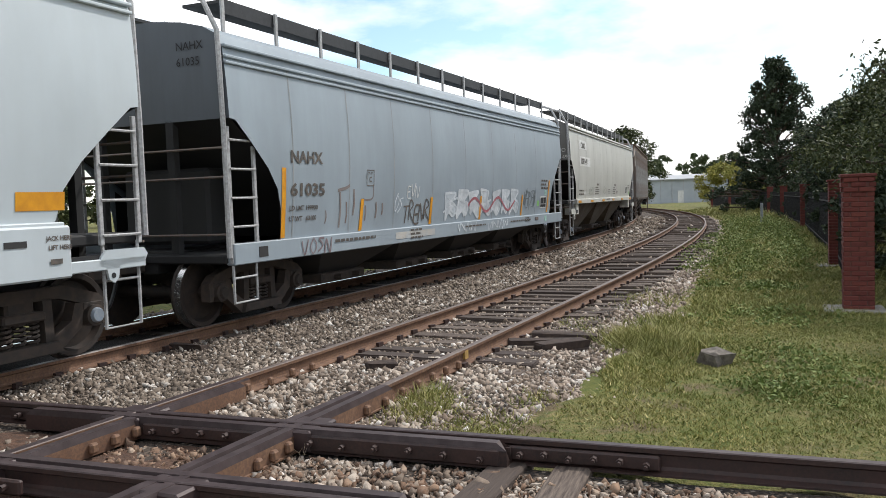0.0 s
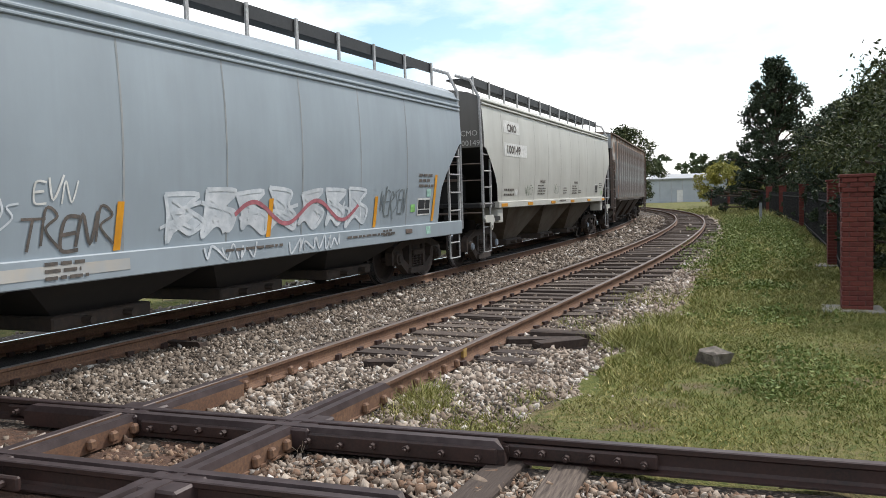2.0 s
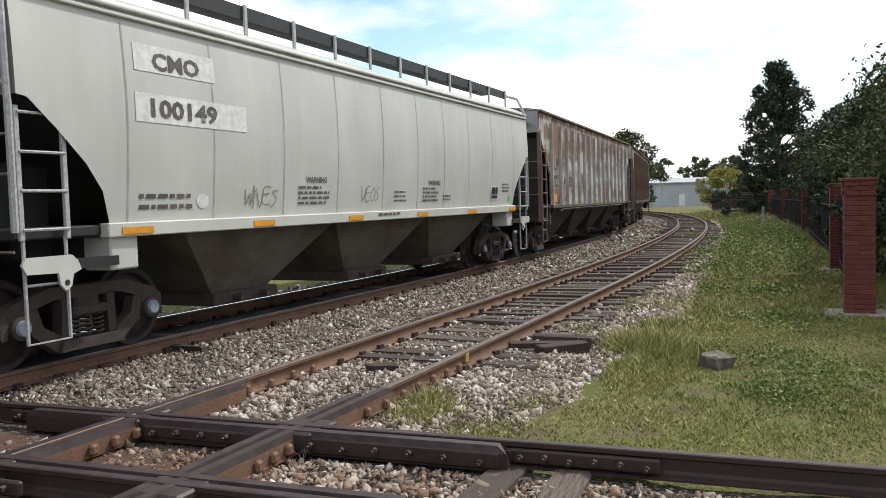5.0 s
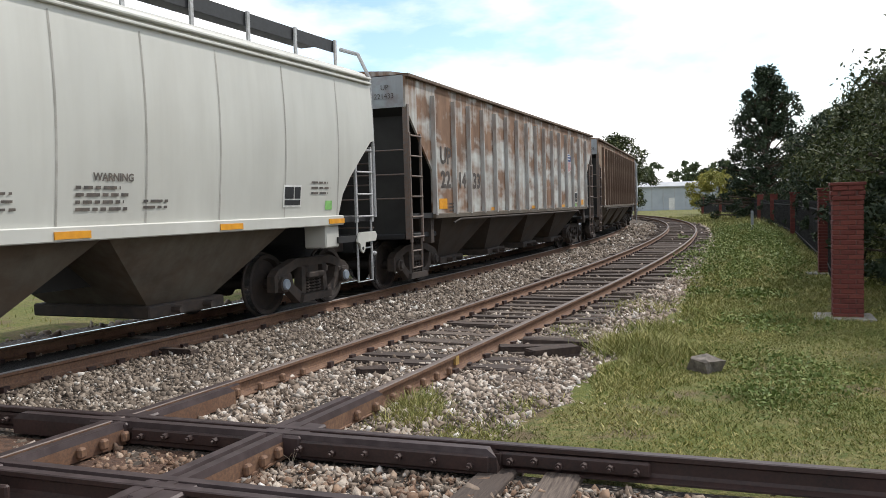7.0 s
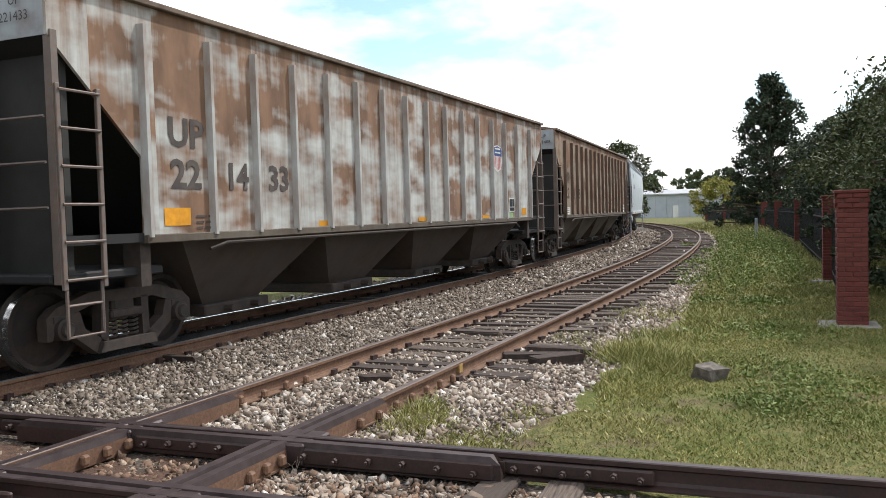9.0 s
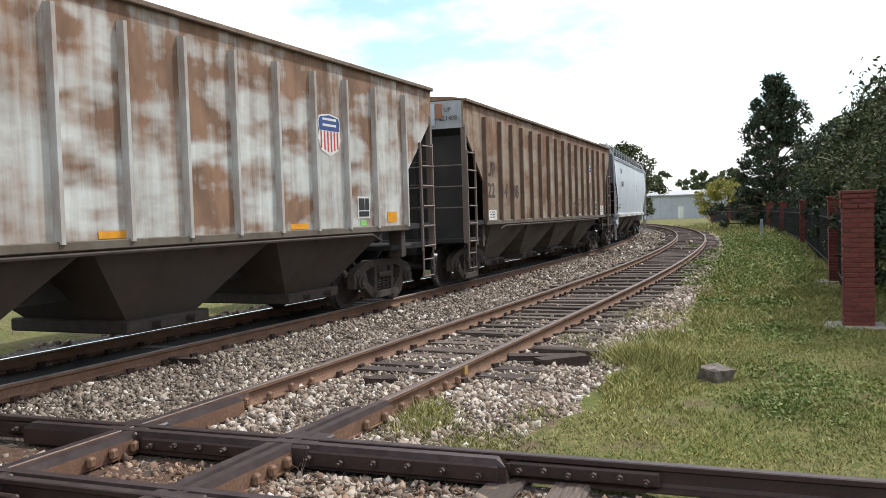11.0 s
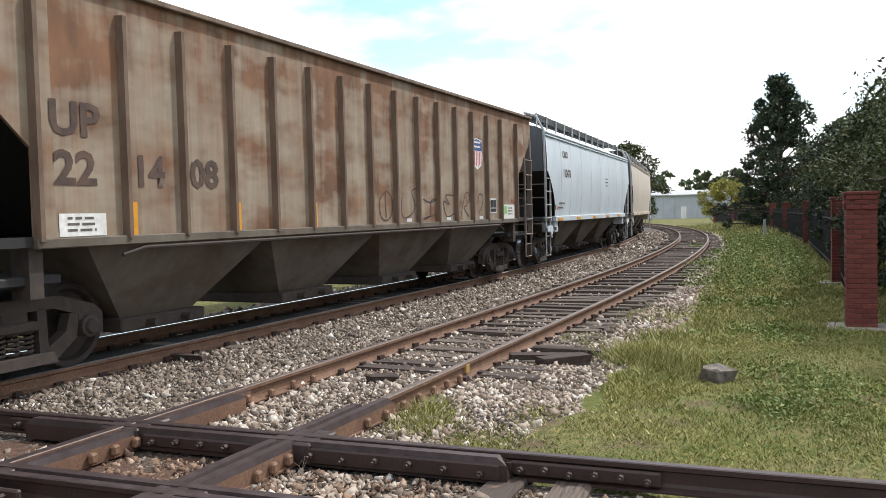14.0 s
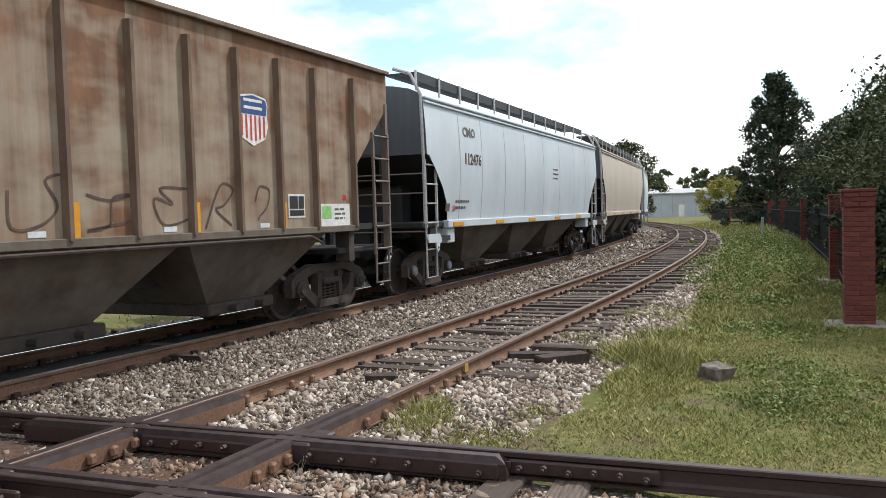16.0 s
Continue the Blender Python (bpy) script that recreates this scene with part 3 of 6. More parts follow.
def truck(car, x, caps=False):
    """A two-axle truck under a car, its parts one level deeper."""
    t = part("truck", lambda: Shape().box(-0.17, 0.17, -1.05, 1.05, 0.50, 0.74, bev=0.03).box(-0.6, 0.6, -0.12, 0.12, 0.45, 0.6, bev=0.02).lathe([(0.0, 0.80), (0.3, 0.80), (0.34, 0.74), (0.34, 0.6)], (0, 0, 0), "z", 20),
             TRUCKSTEEL, car, "dusty brown-black cast steel freight truck", pose(x, 0, 0), key="bolster")
    for s in (-1, 1):
        part("side_frame", side_frame, TRUCKSTEEL, t, at=pose(0, s * 0.99, 0, 0, 0, 0 if s < 0 else 180), key="frame")
        part("spring", springs, TRUCKSTEEL, t, at=pose(0, s * 0.99, 0), key="springs")
        for a in (-0.89, 0.89):
            part("bearing", bearing, (TRUCKSTEEL, CAPBLUE if caps else TRUCKSTEEL), t, at=pose(a, s * 0.99, 0.468, 0, 0, 0 if s < 0 else 180), key="bearing%d" % caps)
    for a in (-0.89, 0.89):
        w = part("wheelset", wheelset, (WHEELSTEEL, TREAD), t, at=pose(a, 0, 0.468), key="wheelset")
        WHEELSETS.append(w)
    return t


def ladder(car, x0, x1, y, z0, z1, mat, step=0.37):
    """Two flat stiles and round rungs, each a part of the car."""
    for a in (x0, x1):
        part("ladder_stile", lambda: Shape().box(-0.028, 0.028, -0.014, 0.028, 0, z1 - z0, bev=0.006), mat, car, at=pose(a, y, z0), key="stile%.2f%s" % (z1 - z0, mat.name))
    z = z0 + 0.1
    while z < z1:
        part("ladder_rung", lambda: Shape().tube([(0, 0, 0), (x1 - x0, 0, 0)], 0.016, 6), mat, car, at=pose(x0, y - 0.02, z), key="rung%.2f%s" % (x1 - x0, mat.name))
        z += step


def stirrup(x0, x1, y, z0, z1):
    sh = Shape()
    sh.tube([(x0, y, z1), (x0, y, z0), (x1, y, z0), (x1, y, z1)], 0.02, 5)
    sh.tube([(x0, y, (z0 + z1) / 2 + 0.05), (x1, y, (z0 + z1) / 2 + 0.05)], 0.016, 5)
    return sh


def coupler(car, x, s):
    sh = Shape().box(min(x - s * 0.25, x + s * 0.62), max(x - s * 0.25, x + s * 0.62), -0.09, 0.09, 0.76, 0.94, bev=0.02)
    sh.box(min(x + s * 0.45, x + s * 0.80), max(x + s * 0.45, x + s * 0.80), -0.16, 0.14, 0.70, 0.99, bev=0.05)
    part("coupler", sh, TRUCKSTEEL, car)
    hose = Shape().tube([(x + s * (0.1 + 0.6 * q), 0.3 - 0.25 * q, 0.75 - 0.42 * math.sin(q * 2.4)) for q in np.linspace(0, 1, 9)], 0.025, 6)
    part("air_hose", hose, BLACKBAR, car)


def decal(car, name, polys, mat, side, label="", lift=0.006):
    """Flat paint or sheet on a car's side: polygons in (x, z) laid on the side's curve."""
    sh = Shape()
    for p in polys:
        sh.add([(x, -(side(z) + lift), z) for x, z in p], [tuple(range(len(p)))])
    return part(name, sh, mat, car, label)


def rect(x0, x1, z0, z1, lean=0.0):
    n = max(1, int((z1 - z0) / 0.12))
    zs = [z0 + (z1 - z0) * i / n for i in range(n + 1)]
    return [[(x0 + lean * (a - z0), a), (x1 + lean * (a - z0), a), (x1 + lean * (b - z0), b), (x0 + lean * (b - z0), b)] for a, b in zip(zs, zs[1:])]


def words(car, text, x, z, size, mat, side, lift=0.008, stretch=1.0, name="lettering"):
    """Lettering in the built-in font, laid on a car's side."""
    cu = bpy.data.curves.new("t", "FONT")
    cu.body, cu.size, cu.resolution_u, cu.offset = text, size * 1.38, 2, size * 0.045
    tmp = bpy.data.objects.new("t", cu)
    scene.collection.objects.link(tmp)
    me = bpy.data.meshes.new_from_object(tmp)
    bpy.data.objects.remove(tmp)
    for q in me.vertices:
        a, b = q.co.x * stretch + x, q.co.y + z
        q.co = (a, -(side(b) + lift), b)
    me.materials.clear()
    me.materials.append(mat)
    ob = new(name, me)
    ob.parent = car
    return ob


def small_print(car, x, z, w, lines, mat, side, h=0.035, gap=0.07, name="small_print"):
    """Writing too small to read: plain bars, broken into words."""
    r, polys = random.Random(int(x * 100)), []
    for i in range(lines):
        a, end = x, x + w * r.uniform(0.7, 1.0)
        while a < end:
            b = min(end, a + r.uniform(0.06, 0.2))
            polys += rect(a, b, z - i * gap, z - i * gap + h)
            a = b + 0.035
    decal(car, name, polys, mat, side, lift=0.009)


def ribbon(points, w, wave=0):
    """A brush stroke as quads in (x, z)."""
    pts = [Vector((p[0], p[1])) for p in points]
    fine = []
    for i in range(len(pts) - 1):
        p0, p1, p2, p3 = pts[max(i - 1, 0)], pts[i], pts[i + 1], pts[min(i + 2, len(pts) - 1)]
        for k in range(5):
            t = k / 5
            fine.append(0.5 * ((2 * p1) + (p2 - p0) * t + (2 * p0 - 5 * p1 + 4 * p2 - p3) * t * t + (3 * p1 - p0 - 3 * p2 + p3) * t ** 3))
    fine.append(pts[-1])
    out, last = [], None
    for i, p in enumerate(fine):
        d = fine[min(i + 1, len(fine) - 1)] - fine[max(i - 1, 0)]
        d = d.normalized() if d.length > 1e-6 else Vector((1, 0))
        nrm = Vector((-d.y, d.x)) * w / 2
        cur = (p + nrm, p - nrm)
        if last:
            out.append([tuple(last[0]), tuple(cur[0]), tuple(cur[1]), tuple(last[1])])
        last = cur
    return out


def roof_walk(car, x0, x1, z, brackets, mat_post, y_in=0.28, y_out=1.14, rise=0.46):
    """The running boards round the roof hatches with their brackets, which show as a dark rail from below."""
    for s in (-1, 1):
        ya, yb = sorted((s * (y_out - 0.62), s * y_out))
        sh = Shape().box(x0, x1, ya, yb, z + rise - 0.04, z + rise)
        if s < 0:
            sh.box(x0, x1, ya - 0.012, ya, z + rise - 0.17, z + rise + 0.02)
        part("running_board", sh, BLACKBAR, car, "black grated roof walk")
    n = brackets
    for i in range(n + 1):
        x = x0 + (x1 - x0) * i / n
        for s in (-1, 1):
            ya, yb = sorted((s * (y_out + 0.02), s * (y_out + 0.05)))
            part("bracket", Shape().box(x - 0.03, x + 0.03, ya, yb, z - 0.12, z + rise + 0.03), mat_post, car)


def curved_hopper(name, label, length, mat, end_mat, sill, z_top, bays, belly, seam_mat, seams, ladder_mat, sill_h, chute_mat, roof_h=0.36, walk_z=None, lips=(0.0, 0.085)):
    """A covered hopper with a bulging, ribless side. Its origin lies on the rail tops at mid-length; x runs along the track."""
    car = thing(name, None, (), label, "hopper car", "freight train")
    half = length / 2
    z_s = sill + sill_h
    walk_z = walk_z or z_top + 0.17

    def side(z):
        q = (z - z_s) / (z_top - z_s)
        return 1.50 + belly * math.sin(math.pi * min(1, max(0, q)) * 0.9)

    low = [(0.0, 2.72), (0.12, 2.70), (0.45, 2.42), (0.80, 2.10), (1.02, 1.82), (1.10, 1.55), (1.12, z_s)]
    cols = [(-half + d, z) for d, z in low]
    cols += [(x, z_s) for x in np.linspace(-half + 1.6, half - 1.6, 14)]
    cols += [(half - d, z) for d, z in reversed(low)]
    sh, ring = Shape(), []
    rows = 12
    for x, zl in cols:
        p = []
        for i in range(rows + 1):
            z = zl + (z_top - zl) * i / rows
            p.append((x, -side(z), z))
        w = side(z_top)
        for i in range(1, 10):
            a = math.pi * i / 10
            p.append((x, -w * math.cos(a), z_top + roof_h * math.sin(a) ** 0.8))
        p += [(q[0], -q[1], q[2]) for q in reversed(p[:rows + 1])]
        ring.append(p)
    n = len(ring[0])
    v = [q for p in ring for q in p]
    sh.add(v, [(i * n + j, (i + 1) * n + j, (i + 1) * n + j + 1, i * n + j + 1) for i in range(len(ring) - 1) for j in range(n - 1)], True)
    part("body", sh, mat, car)
    for s, p in ((-1, ring[0]), (1, ring[-1])):
        end = Shape().add(p, [tuple(range(len(p)))])
        part("end_wall", end, end_mat, car)
        w = side(2.7)
        x = s * half
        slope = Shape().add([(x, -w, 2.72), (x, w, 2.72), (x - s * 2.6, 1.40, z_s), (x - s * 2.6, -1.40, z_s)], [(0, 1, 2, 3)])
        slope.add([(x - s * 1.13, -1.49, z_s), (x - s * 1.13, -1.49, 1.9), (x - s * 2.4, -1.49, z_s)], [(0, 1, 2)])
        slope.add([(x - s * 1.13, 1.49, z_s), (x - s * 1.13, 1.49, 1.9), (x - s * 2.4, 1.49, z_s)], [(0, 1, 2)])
        part("slope_sheet", slope, SHADEBLACK, car, "sloping end sheet, near-black with recess shade in its colour")
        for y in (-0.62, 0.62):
            part("end_post", Shape().box(min(x, x - s * 0.1), max(x, x - s * 0.1), y - 0.06, y + 0.06, 1.0, 2.75), SHADEBLACK, car)
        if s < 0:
            part("brake_reservoir", Shape().box(min(x - s * 1.05, x - s * 0.55), max(x - s * 1.05, x - s * 0.55), -0.75, 0.75, 1.1, 2.15, bev=0.05), SHADEBLACK, car)
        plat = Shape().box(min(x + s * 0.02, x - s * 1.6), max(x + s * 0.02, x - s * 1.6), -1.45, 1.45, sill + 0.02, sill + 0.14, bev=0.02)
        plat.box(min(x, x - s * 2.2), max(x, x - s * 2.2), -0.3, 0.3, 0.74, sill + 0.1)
        part("end_platform", plat, SHADEBLACK, car)
        for yy in (-1, 1):
            for i, (a, b) in enumerate(((0.03, 0.56),)):
                xa, xb = sorted((x - s * a, x - s * b))
                ladder(car, xa, xb, yy * 1.52, sill + 0.02, 2.62, ladder_mat)
                part("stirrup", stirrup(xa + 0.02, xb - 0.02, yy * 1.5, 0.36, sill + 0.05), ladder_mat, car)
            rl = Shape().tube([(x + s * 0.05, yy * 0.95, walk_z + 0.45), (x + s * 0.05, yy * 1.3, walk_z + 0.33), (x + s * 0.05, yy * 1.5, walk_z - 0.07), (x + s * 0.05, yy * 1.53, 2.6), (x + s * 0.05, yy * 1.53, sill + 0.1)], 0.035, 6)
            part("corner_rail", rl, ladder_mat, car)
        for z in (1.25, 1.98, 2.35):
            part("grab_bar", lambda: Shape().tube([(0, -1.5, 0), (0, 1.5, 0)], 0.016, 5), DARKLADDER, car, at=pose(x + s * 0.05, 0, z), key="grab_a")
        coupler(car, x, s)
        truck(car, s * (half - 1.2), sill > 1)
    for s in (-1, 1):
        y0, y1 = sorted((s * 1.42, s * 1.56))
        part("side_sill", Shape().box(-half + (0.02 if sill < 1 else 1.05), half - (0.02 if sill < 1 else 1.05), y0, y1, sill, z_s + 0.005, bev=0.012), mat, car)
        y0, y1 = sorted((s * 1.49, s * 1.575))
        for q in lips:
            part("eave_rail", Shape().box(-half, half, y0, y1, z_top - 0.05 + q, z_top - 0.01 + q, bev=0.01), mat, car)
    if sill > 1:
        lug = [(0.62, 1.13), (0.55, 1.19), (0.02, 1.19), (-0.03, 1.12), (0.02, 1.03), (0.38, 1.02), (0.40, 0.90), (0.46, 0.84), (0.53, 0.88), (0.56, 1.0), (0.66, 1.04)]
        for s in (-1, 1):
            for yy in (-1, 1):
                part("corner_bracket", Shape().prism([(s * (half - d), z) for d, z in lug], yy * 1.54, yy * 1.57), mat, car, "pale bracket plate with a towing lug")
                part("lug_hole", Shape().tube([(s * (half - 0.475), yy * 1.568, 0.92), (s * (half - 0.475), yy * 1.575, 0.92)], 0.03, 10), BLACKBAR, car)
                xa, xb = sorted((s * (half - 1.12), s * (half - 1.52)))
                part("jack_post", Shape().box(xa, xb, min(yy * 1.1, yy * 1.5), max(yy * 1.1, yy * 1.5), 0.98, sill + 0.02, bev=0.02), mat, car)
                xa, xb = sorted((s * (half - 0.3), s * (half - 1.2)))
                part("end_beam", Shape().box(xa, xb, min(yy * 1.42, yy * 1.53), max(yy * 1.42, yy * 1.53), 1.04, 1.14), SHADEBLACK, car)
    part("center_sill", Shape().box(-half + 0.3, half - 0.3, -0.3, 0.3, 0.72, 1.02), HOPPERBLACK, car)
    a, b = -half + 2.35, half - 2.35
    for sh, gate in chute_row(a, b, bays, sill + 0.04, 1.40):
        c = part("hopper", sh, chute_mat, car)
        part("gate", gate, TRUCKSTEEL, c)
    for x in seams:
        pts = [z_s + (z_top - 0.1 - z_s) * i / 10 for i in range(11)]
        decal(car, "seam", [[(x - 0.014, p), (x + 0.014, p), (x + 0.014, q), (x - 0.014, q)] for p, q in zip(pts, pts[1:])], seam_mat, side, lift=0.003)
    nb = 12
    roof_walk(car, -half + 0.5, half - 0.5, walk_z, nb, ladder_mat)
    for i in range(6):
        x = -half + length * (i + 0.5) / 6
        part("roof_hatch", Shape().box(x - 0.9, x + 0.9, -0.3, 0.3, z_top + roof_h - 0.06, z_top + roof_h + 0.10, bev=0.05), mat, car)
    return car, side


def post_places(length):
    """Sixteen posts: a wide bay at each end, even bays between."""
    inner = [2.38 + (length - 4.76) * i / 13 for i in range(14)]
    return [d - length / 2 for d in [1.25] + inner + [length - 1.25]]


def post_hopper(name, label, length, mat, end_panel, post_mat, chute_mat):
    """A covered hopper with upright outside posts along its flat sides."""
    car = thing(name, None, (), label, "hopper car", "freight train")
    half, z0, z1 = length / 2, 1.43, 4.02

    def side(z):
        return 1.50
    outline = [(-half, 4.02), (half, 4.02), (half, 3.45), (half - 1.22, 2.30), (half - 1.22, z0), (-half + 1.22, z0), (-half + 1.22, 2.30), (-half, 3.45)]
    for s in (-1, 1):
        y0, y1 = sorted((s * 1.46, s * 1.50))
        part("side_wall", Shape().prism(outline, y0, y1), mat, car)
        y0, y1 = sorted((s * 1.44, s * 1.56))
        part("side_sill", Shape().box(-half + 1.2, half - 1.2, y0, y1, z0 - 0.09, z0 + 0.01, bev=0.01), HOPPERDARK, car)
        part("brake_pipe", Shape().tube([(-half + 2.3, s * 1.52, z0 - 0.2), (-half + 2.6, s * 1.55, z0 - 0.13), (half - 2.6, s * 1.55, z0 - 0.13), (half - 2.2, s * 1.5, z0 - 0.24)], 0.022, 6), TRUCKSTEEL, car)
        y0, y1 = sorted((s * 1.45, s * 1.575))
        part("top_chord", Shape().box(-half, half, y0, y1, z1 - 0.02, z1 + 0.045, bev=0.01), CHORD, car)
        for x in post_places(length):
            y0, y1 = sorted((s * 1.498, s * 1.575))
            part("post", lambda: Shape().prism([(-0.048, 0.0), (0.048, 0.0), (0.026, 0.085), (-0.026, 0.085)], 0, 1, "z"), post_mat, car,
                 at=Matrix.LocRotScale((x, s * 1.498, z0 - 0.02), Euler((0, 0, math.pi if s < 0 else 0)), (1, 1, z1 - z0 - 0.22)), key="post" + mat.name)
    roof = Shape().prism([(-1.56, z1 + 0.03), (1.56, z1 + 0.03), (1.2, z1 + 0.10), (0, z1 + 0.19), (-1.2, z1 + 0.10)], -half, half, "x")
    part("roof", roof, mat, car)
    hatch = Shape().box(-half + 0.8, half - 0.8, -0.28, 0.28, z1 + 0.16, z1 + 0.27, bev=0.04)
    part("roof_hatch", hatch, mat, car)
    grab = Shape().tube([(half - 1.3, -0.9, z1 + 0.1), (half - 1.25, -0.9, z1 + 0.24), (half - 0.45, -0.9, z1 + 0.24), (half - 0.4, -0.9, z1 + 0.1)], 0.018, 5)
    part("grab_iron", grab, DARKLADDER, car)
    for s in (-1, 1):
        x = s * half
        xa, xb = sorted((x - s * 0.01, x - s * 0.05))
        part("end_wall", Shape().box(xa, xb, -1.46, 1.46, 3.45, z1 + 0.02), end_panel, car, "pale grey upper end panel")
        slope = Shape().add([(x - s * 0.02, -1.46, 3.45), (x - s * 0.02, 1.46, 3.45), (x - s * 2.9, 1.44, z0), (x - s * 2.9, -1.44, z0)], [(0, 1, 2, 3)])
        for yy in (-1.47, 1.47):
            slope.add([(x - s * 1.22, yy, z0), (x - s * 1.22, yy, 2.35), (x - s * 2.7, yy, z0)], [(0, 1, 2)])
        part("slope_sheet", slope, SHADEBLACK, car, "sloping end sheet, near-black with recess shade in its colour")
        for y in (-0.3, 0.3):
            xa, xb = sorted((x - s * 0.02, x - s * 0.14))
            part("end_post", Shape().box(xa, xb, y - 0.05, y + 0.05, 1.0, 3.46), SHADEBLACK, car)
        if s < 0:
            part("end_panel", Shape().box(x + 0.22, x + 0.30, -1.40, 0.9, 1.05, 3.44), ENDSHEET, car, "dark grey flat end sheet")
        for yy in (-1, 1):
            xa, xb = sorted((x - s * 0.02, x - s * 0.10))
            ya, yb = sorted((yy * 1.42, yy * 1.52))
            part("corner_post", Shape().box(xa, xb, ya, yb, 0.98, 3.5), DARKLADDER, car)
            xa, xb = sorted((x - s * 0.06, x - s * 0.58))
            ladder(car, xa, xb, yy * 1.53, 0.92, 2.98, DARKLADDER, 0.38)
            part("stirrup", stirrup(xa + 0.03, xb - 0.03, yy * 1.51, 0.44, 0.98), DARKLADDER, car)
            xa, xb = sorted((x - s * 0.1, x - s * 1.3))
            part("end_beam", Shape().box(xa, xb, min(yy * 1.40, yy * 1.5), max(yy * 1.40, yy * 1.5), 1.36, 1.46), SHADEBLACK, car)
            xa, xb = sorted((x - s * 1.18, x - s * 1.34))
            part("jack_post", Shape().box(xa, xb, min(yy * 1.2, yy * 1.45), max(yy * 1.2, yy * 1.45), 0.86, 1.42), TRUCKSTEEL, car)
        for z in (1.75, 2.2, 2.65):
            part("grab_bar", lambda: Shape().tube([(0, -1.45, 0), (0, 1.45, 0)], 0.016, 5), DARKLADDER, car, at=pose(x + s * 0.04, 0, z), key="grab_b")
        xa, xb = sorted((x, x - s * 1.6))
        plat = Shape().box(xa, xb, -1.4, 1.4, 0.98, 1.08, bev=0.02)
        xa, xb = sorted((x, x - s * 2.4))
        plat.box(xa, xb, -0.3, 0.3, 0.74, 1.04)
        part("end_platform", plat, SHADEBLACK, car)
        coupler(car, x, s)
        truck(car, s * (half - 1.32))
    part("center_sill", Shape().box(-half + 0.3, half - 0.3, -0.3, 0.3, 0.72, 1.02), HOPPERBLACK, car)
    for sh, gate in chute_row(-half + 1.9, half - 1.9, 4, z0 - 0.06, 1.42):
        c = part("hopper", sh, chute_mat, car)
        part("gate", gate, TRUCKSTEEL, c)
    return car, side


SPEED = 4.03
CARS = []           # car, its middle's place along the line at the start


def along(car, s_front, s_rear):
    CARS.append((car, (s_front + s_rear) / 2, s_rear - s_front))
    return (s_front + s_rear) / 2


# each car: front and rear end along the line at the start
c0, side0 = curved_hopper("hopper_car", "pale blue-white covered hopper car with orange reflectors", 15.6, PALE, PALE, 1.22, 3.76, 3, 0.08, SEAMWHITE, [-4.4, -2.7, -1, 0.7, 2.4, 4.1, 5.8], GALV, 0.28, HOPPERBLACK)
m0 = along(c0, -15.45, 0.15)
c1, side1 = curved_hopper("hopper_car", "blue-grey covered hopper car with white and pink graffiti", 15.65, BLUEGREY, ENDSHADE, 0.85, 3.60, 4, 0.09, SEAM, [x - 9.55 for x in (3.12, 4.72, 6.30, 7.97, 9.70, 11.4, 13.1, 14.8)], GALV, 0.27, HOPPERBLACK, 0.45, 3.88, (-0.15, -0.075, 0.06))
m1 = along(c1, 1.72, 17.37)
# this car's brown-grey end colour also carries the shade of that side
c2, side2 = curved_hopper("hopper_car", "off-white covered hopper car with grimy, shade-darkened end and warning print", 15.2, OFFWHITE, paint("brown_grey_shaded_end_paint", (0.17, 0.165, 0.155), (0.07, 0.06, 0.05), 0.6), 1.33, 3.72, 3, 0.08, SEAMWHITE, [x - 26.37 for x in (20.14, 21.56, 23.05, 24.5, 26.0, 27.37, 28.6, 29.89, 31.33, 32.79)], GALV, 0.15, HOPPERDARK)
m2 = along(c2, 18.77, 33.97)
PANEL = paint("pale_end_panel_paint", (0.36, 0.40, 0.42), (0.16, 0.15, 0.15), 0.5, (0.2, 0.08, 0.04), 0.4, shift=41.0)
c3, side3 = post_hopper("hopper_car", "rust-stained white covered hopper car with outside posts", 16.88, RUSTWHITE, PANEL, POSTPALE, HOPPERBROWN)
m3 = along(c3, 35.42, 52.30)
c4, side4 = post_hopper("hopper_car", "rust-brown covered hopper car with outside posts and a shield emblem", 16.56, RUSTBROWN, PANEL, POSTBROWN, HOPPERDARK)
m4 = along(c4, 54.0, 70.56)
c5, side5 = curved_hopper("hopper_car", "pale silver-blue covered hopper car with orange reflectors", 15.2, SILVER, ENDSHADE, 1.29, 3.74, 3, 0.08, SEAM, [x - 79.6 for x in (73.74, 75.1, 76.76, 78.44, 80.22, 82.0, 83.8, 85.4)], GALV, 0.15, HOPPERDARK)
m5 = along(c5, 72.0, 87.2)
c6, side6 = curved_hopper("hopper_car", "dusty tan covered hopper car", 15.2, TAN, ENDSHADE, 1.3, 3.74, 3, 0.08, SEAMWHITE, [-4, -1.5, 1, 3.5], GALV, 0.15, HOPPERDARK)
m6 = along(c6, 88.7, 103.9)
c7, side7 = curved_hopper("hopper_car", "pale grey covered hopper car at the end of the curve", 15.2, SILVER, ENDSHADE, 1.3, 3.74, 3, 0.08, SEAM, [-4, -1.5, 1, 3.5], GALV, 0.15, HOPPERDARK)
m7 = along(c7, 105.4, 120.6)


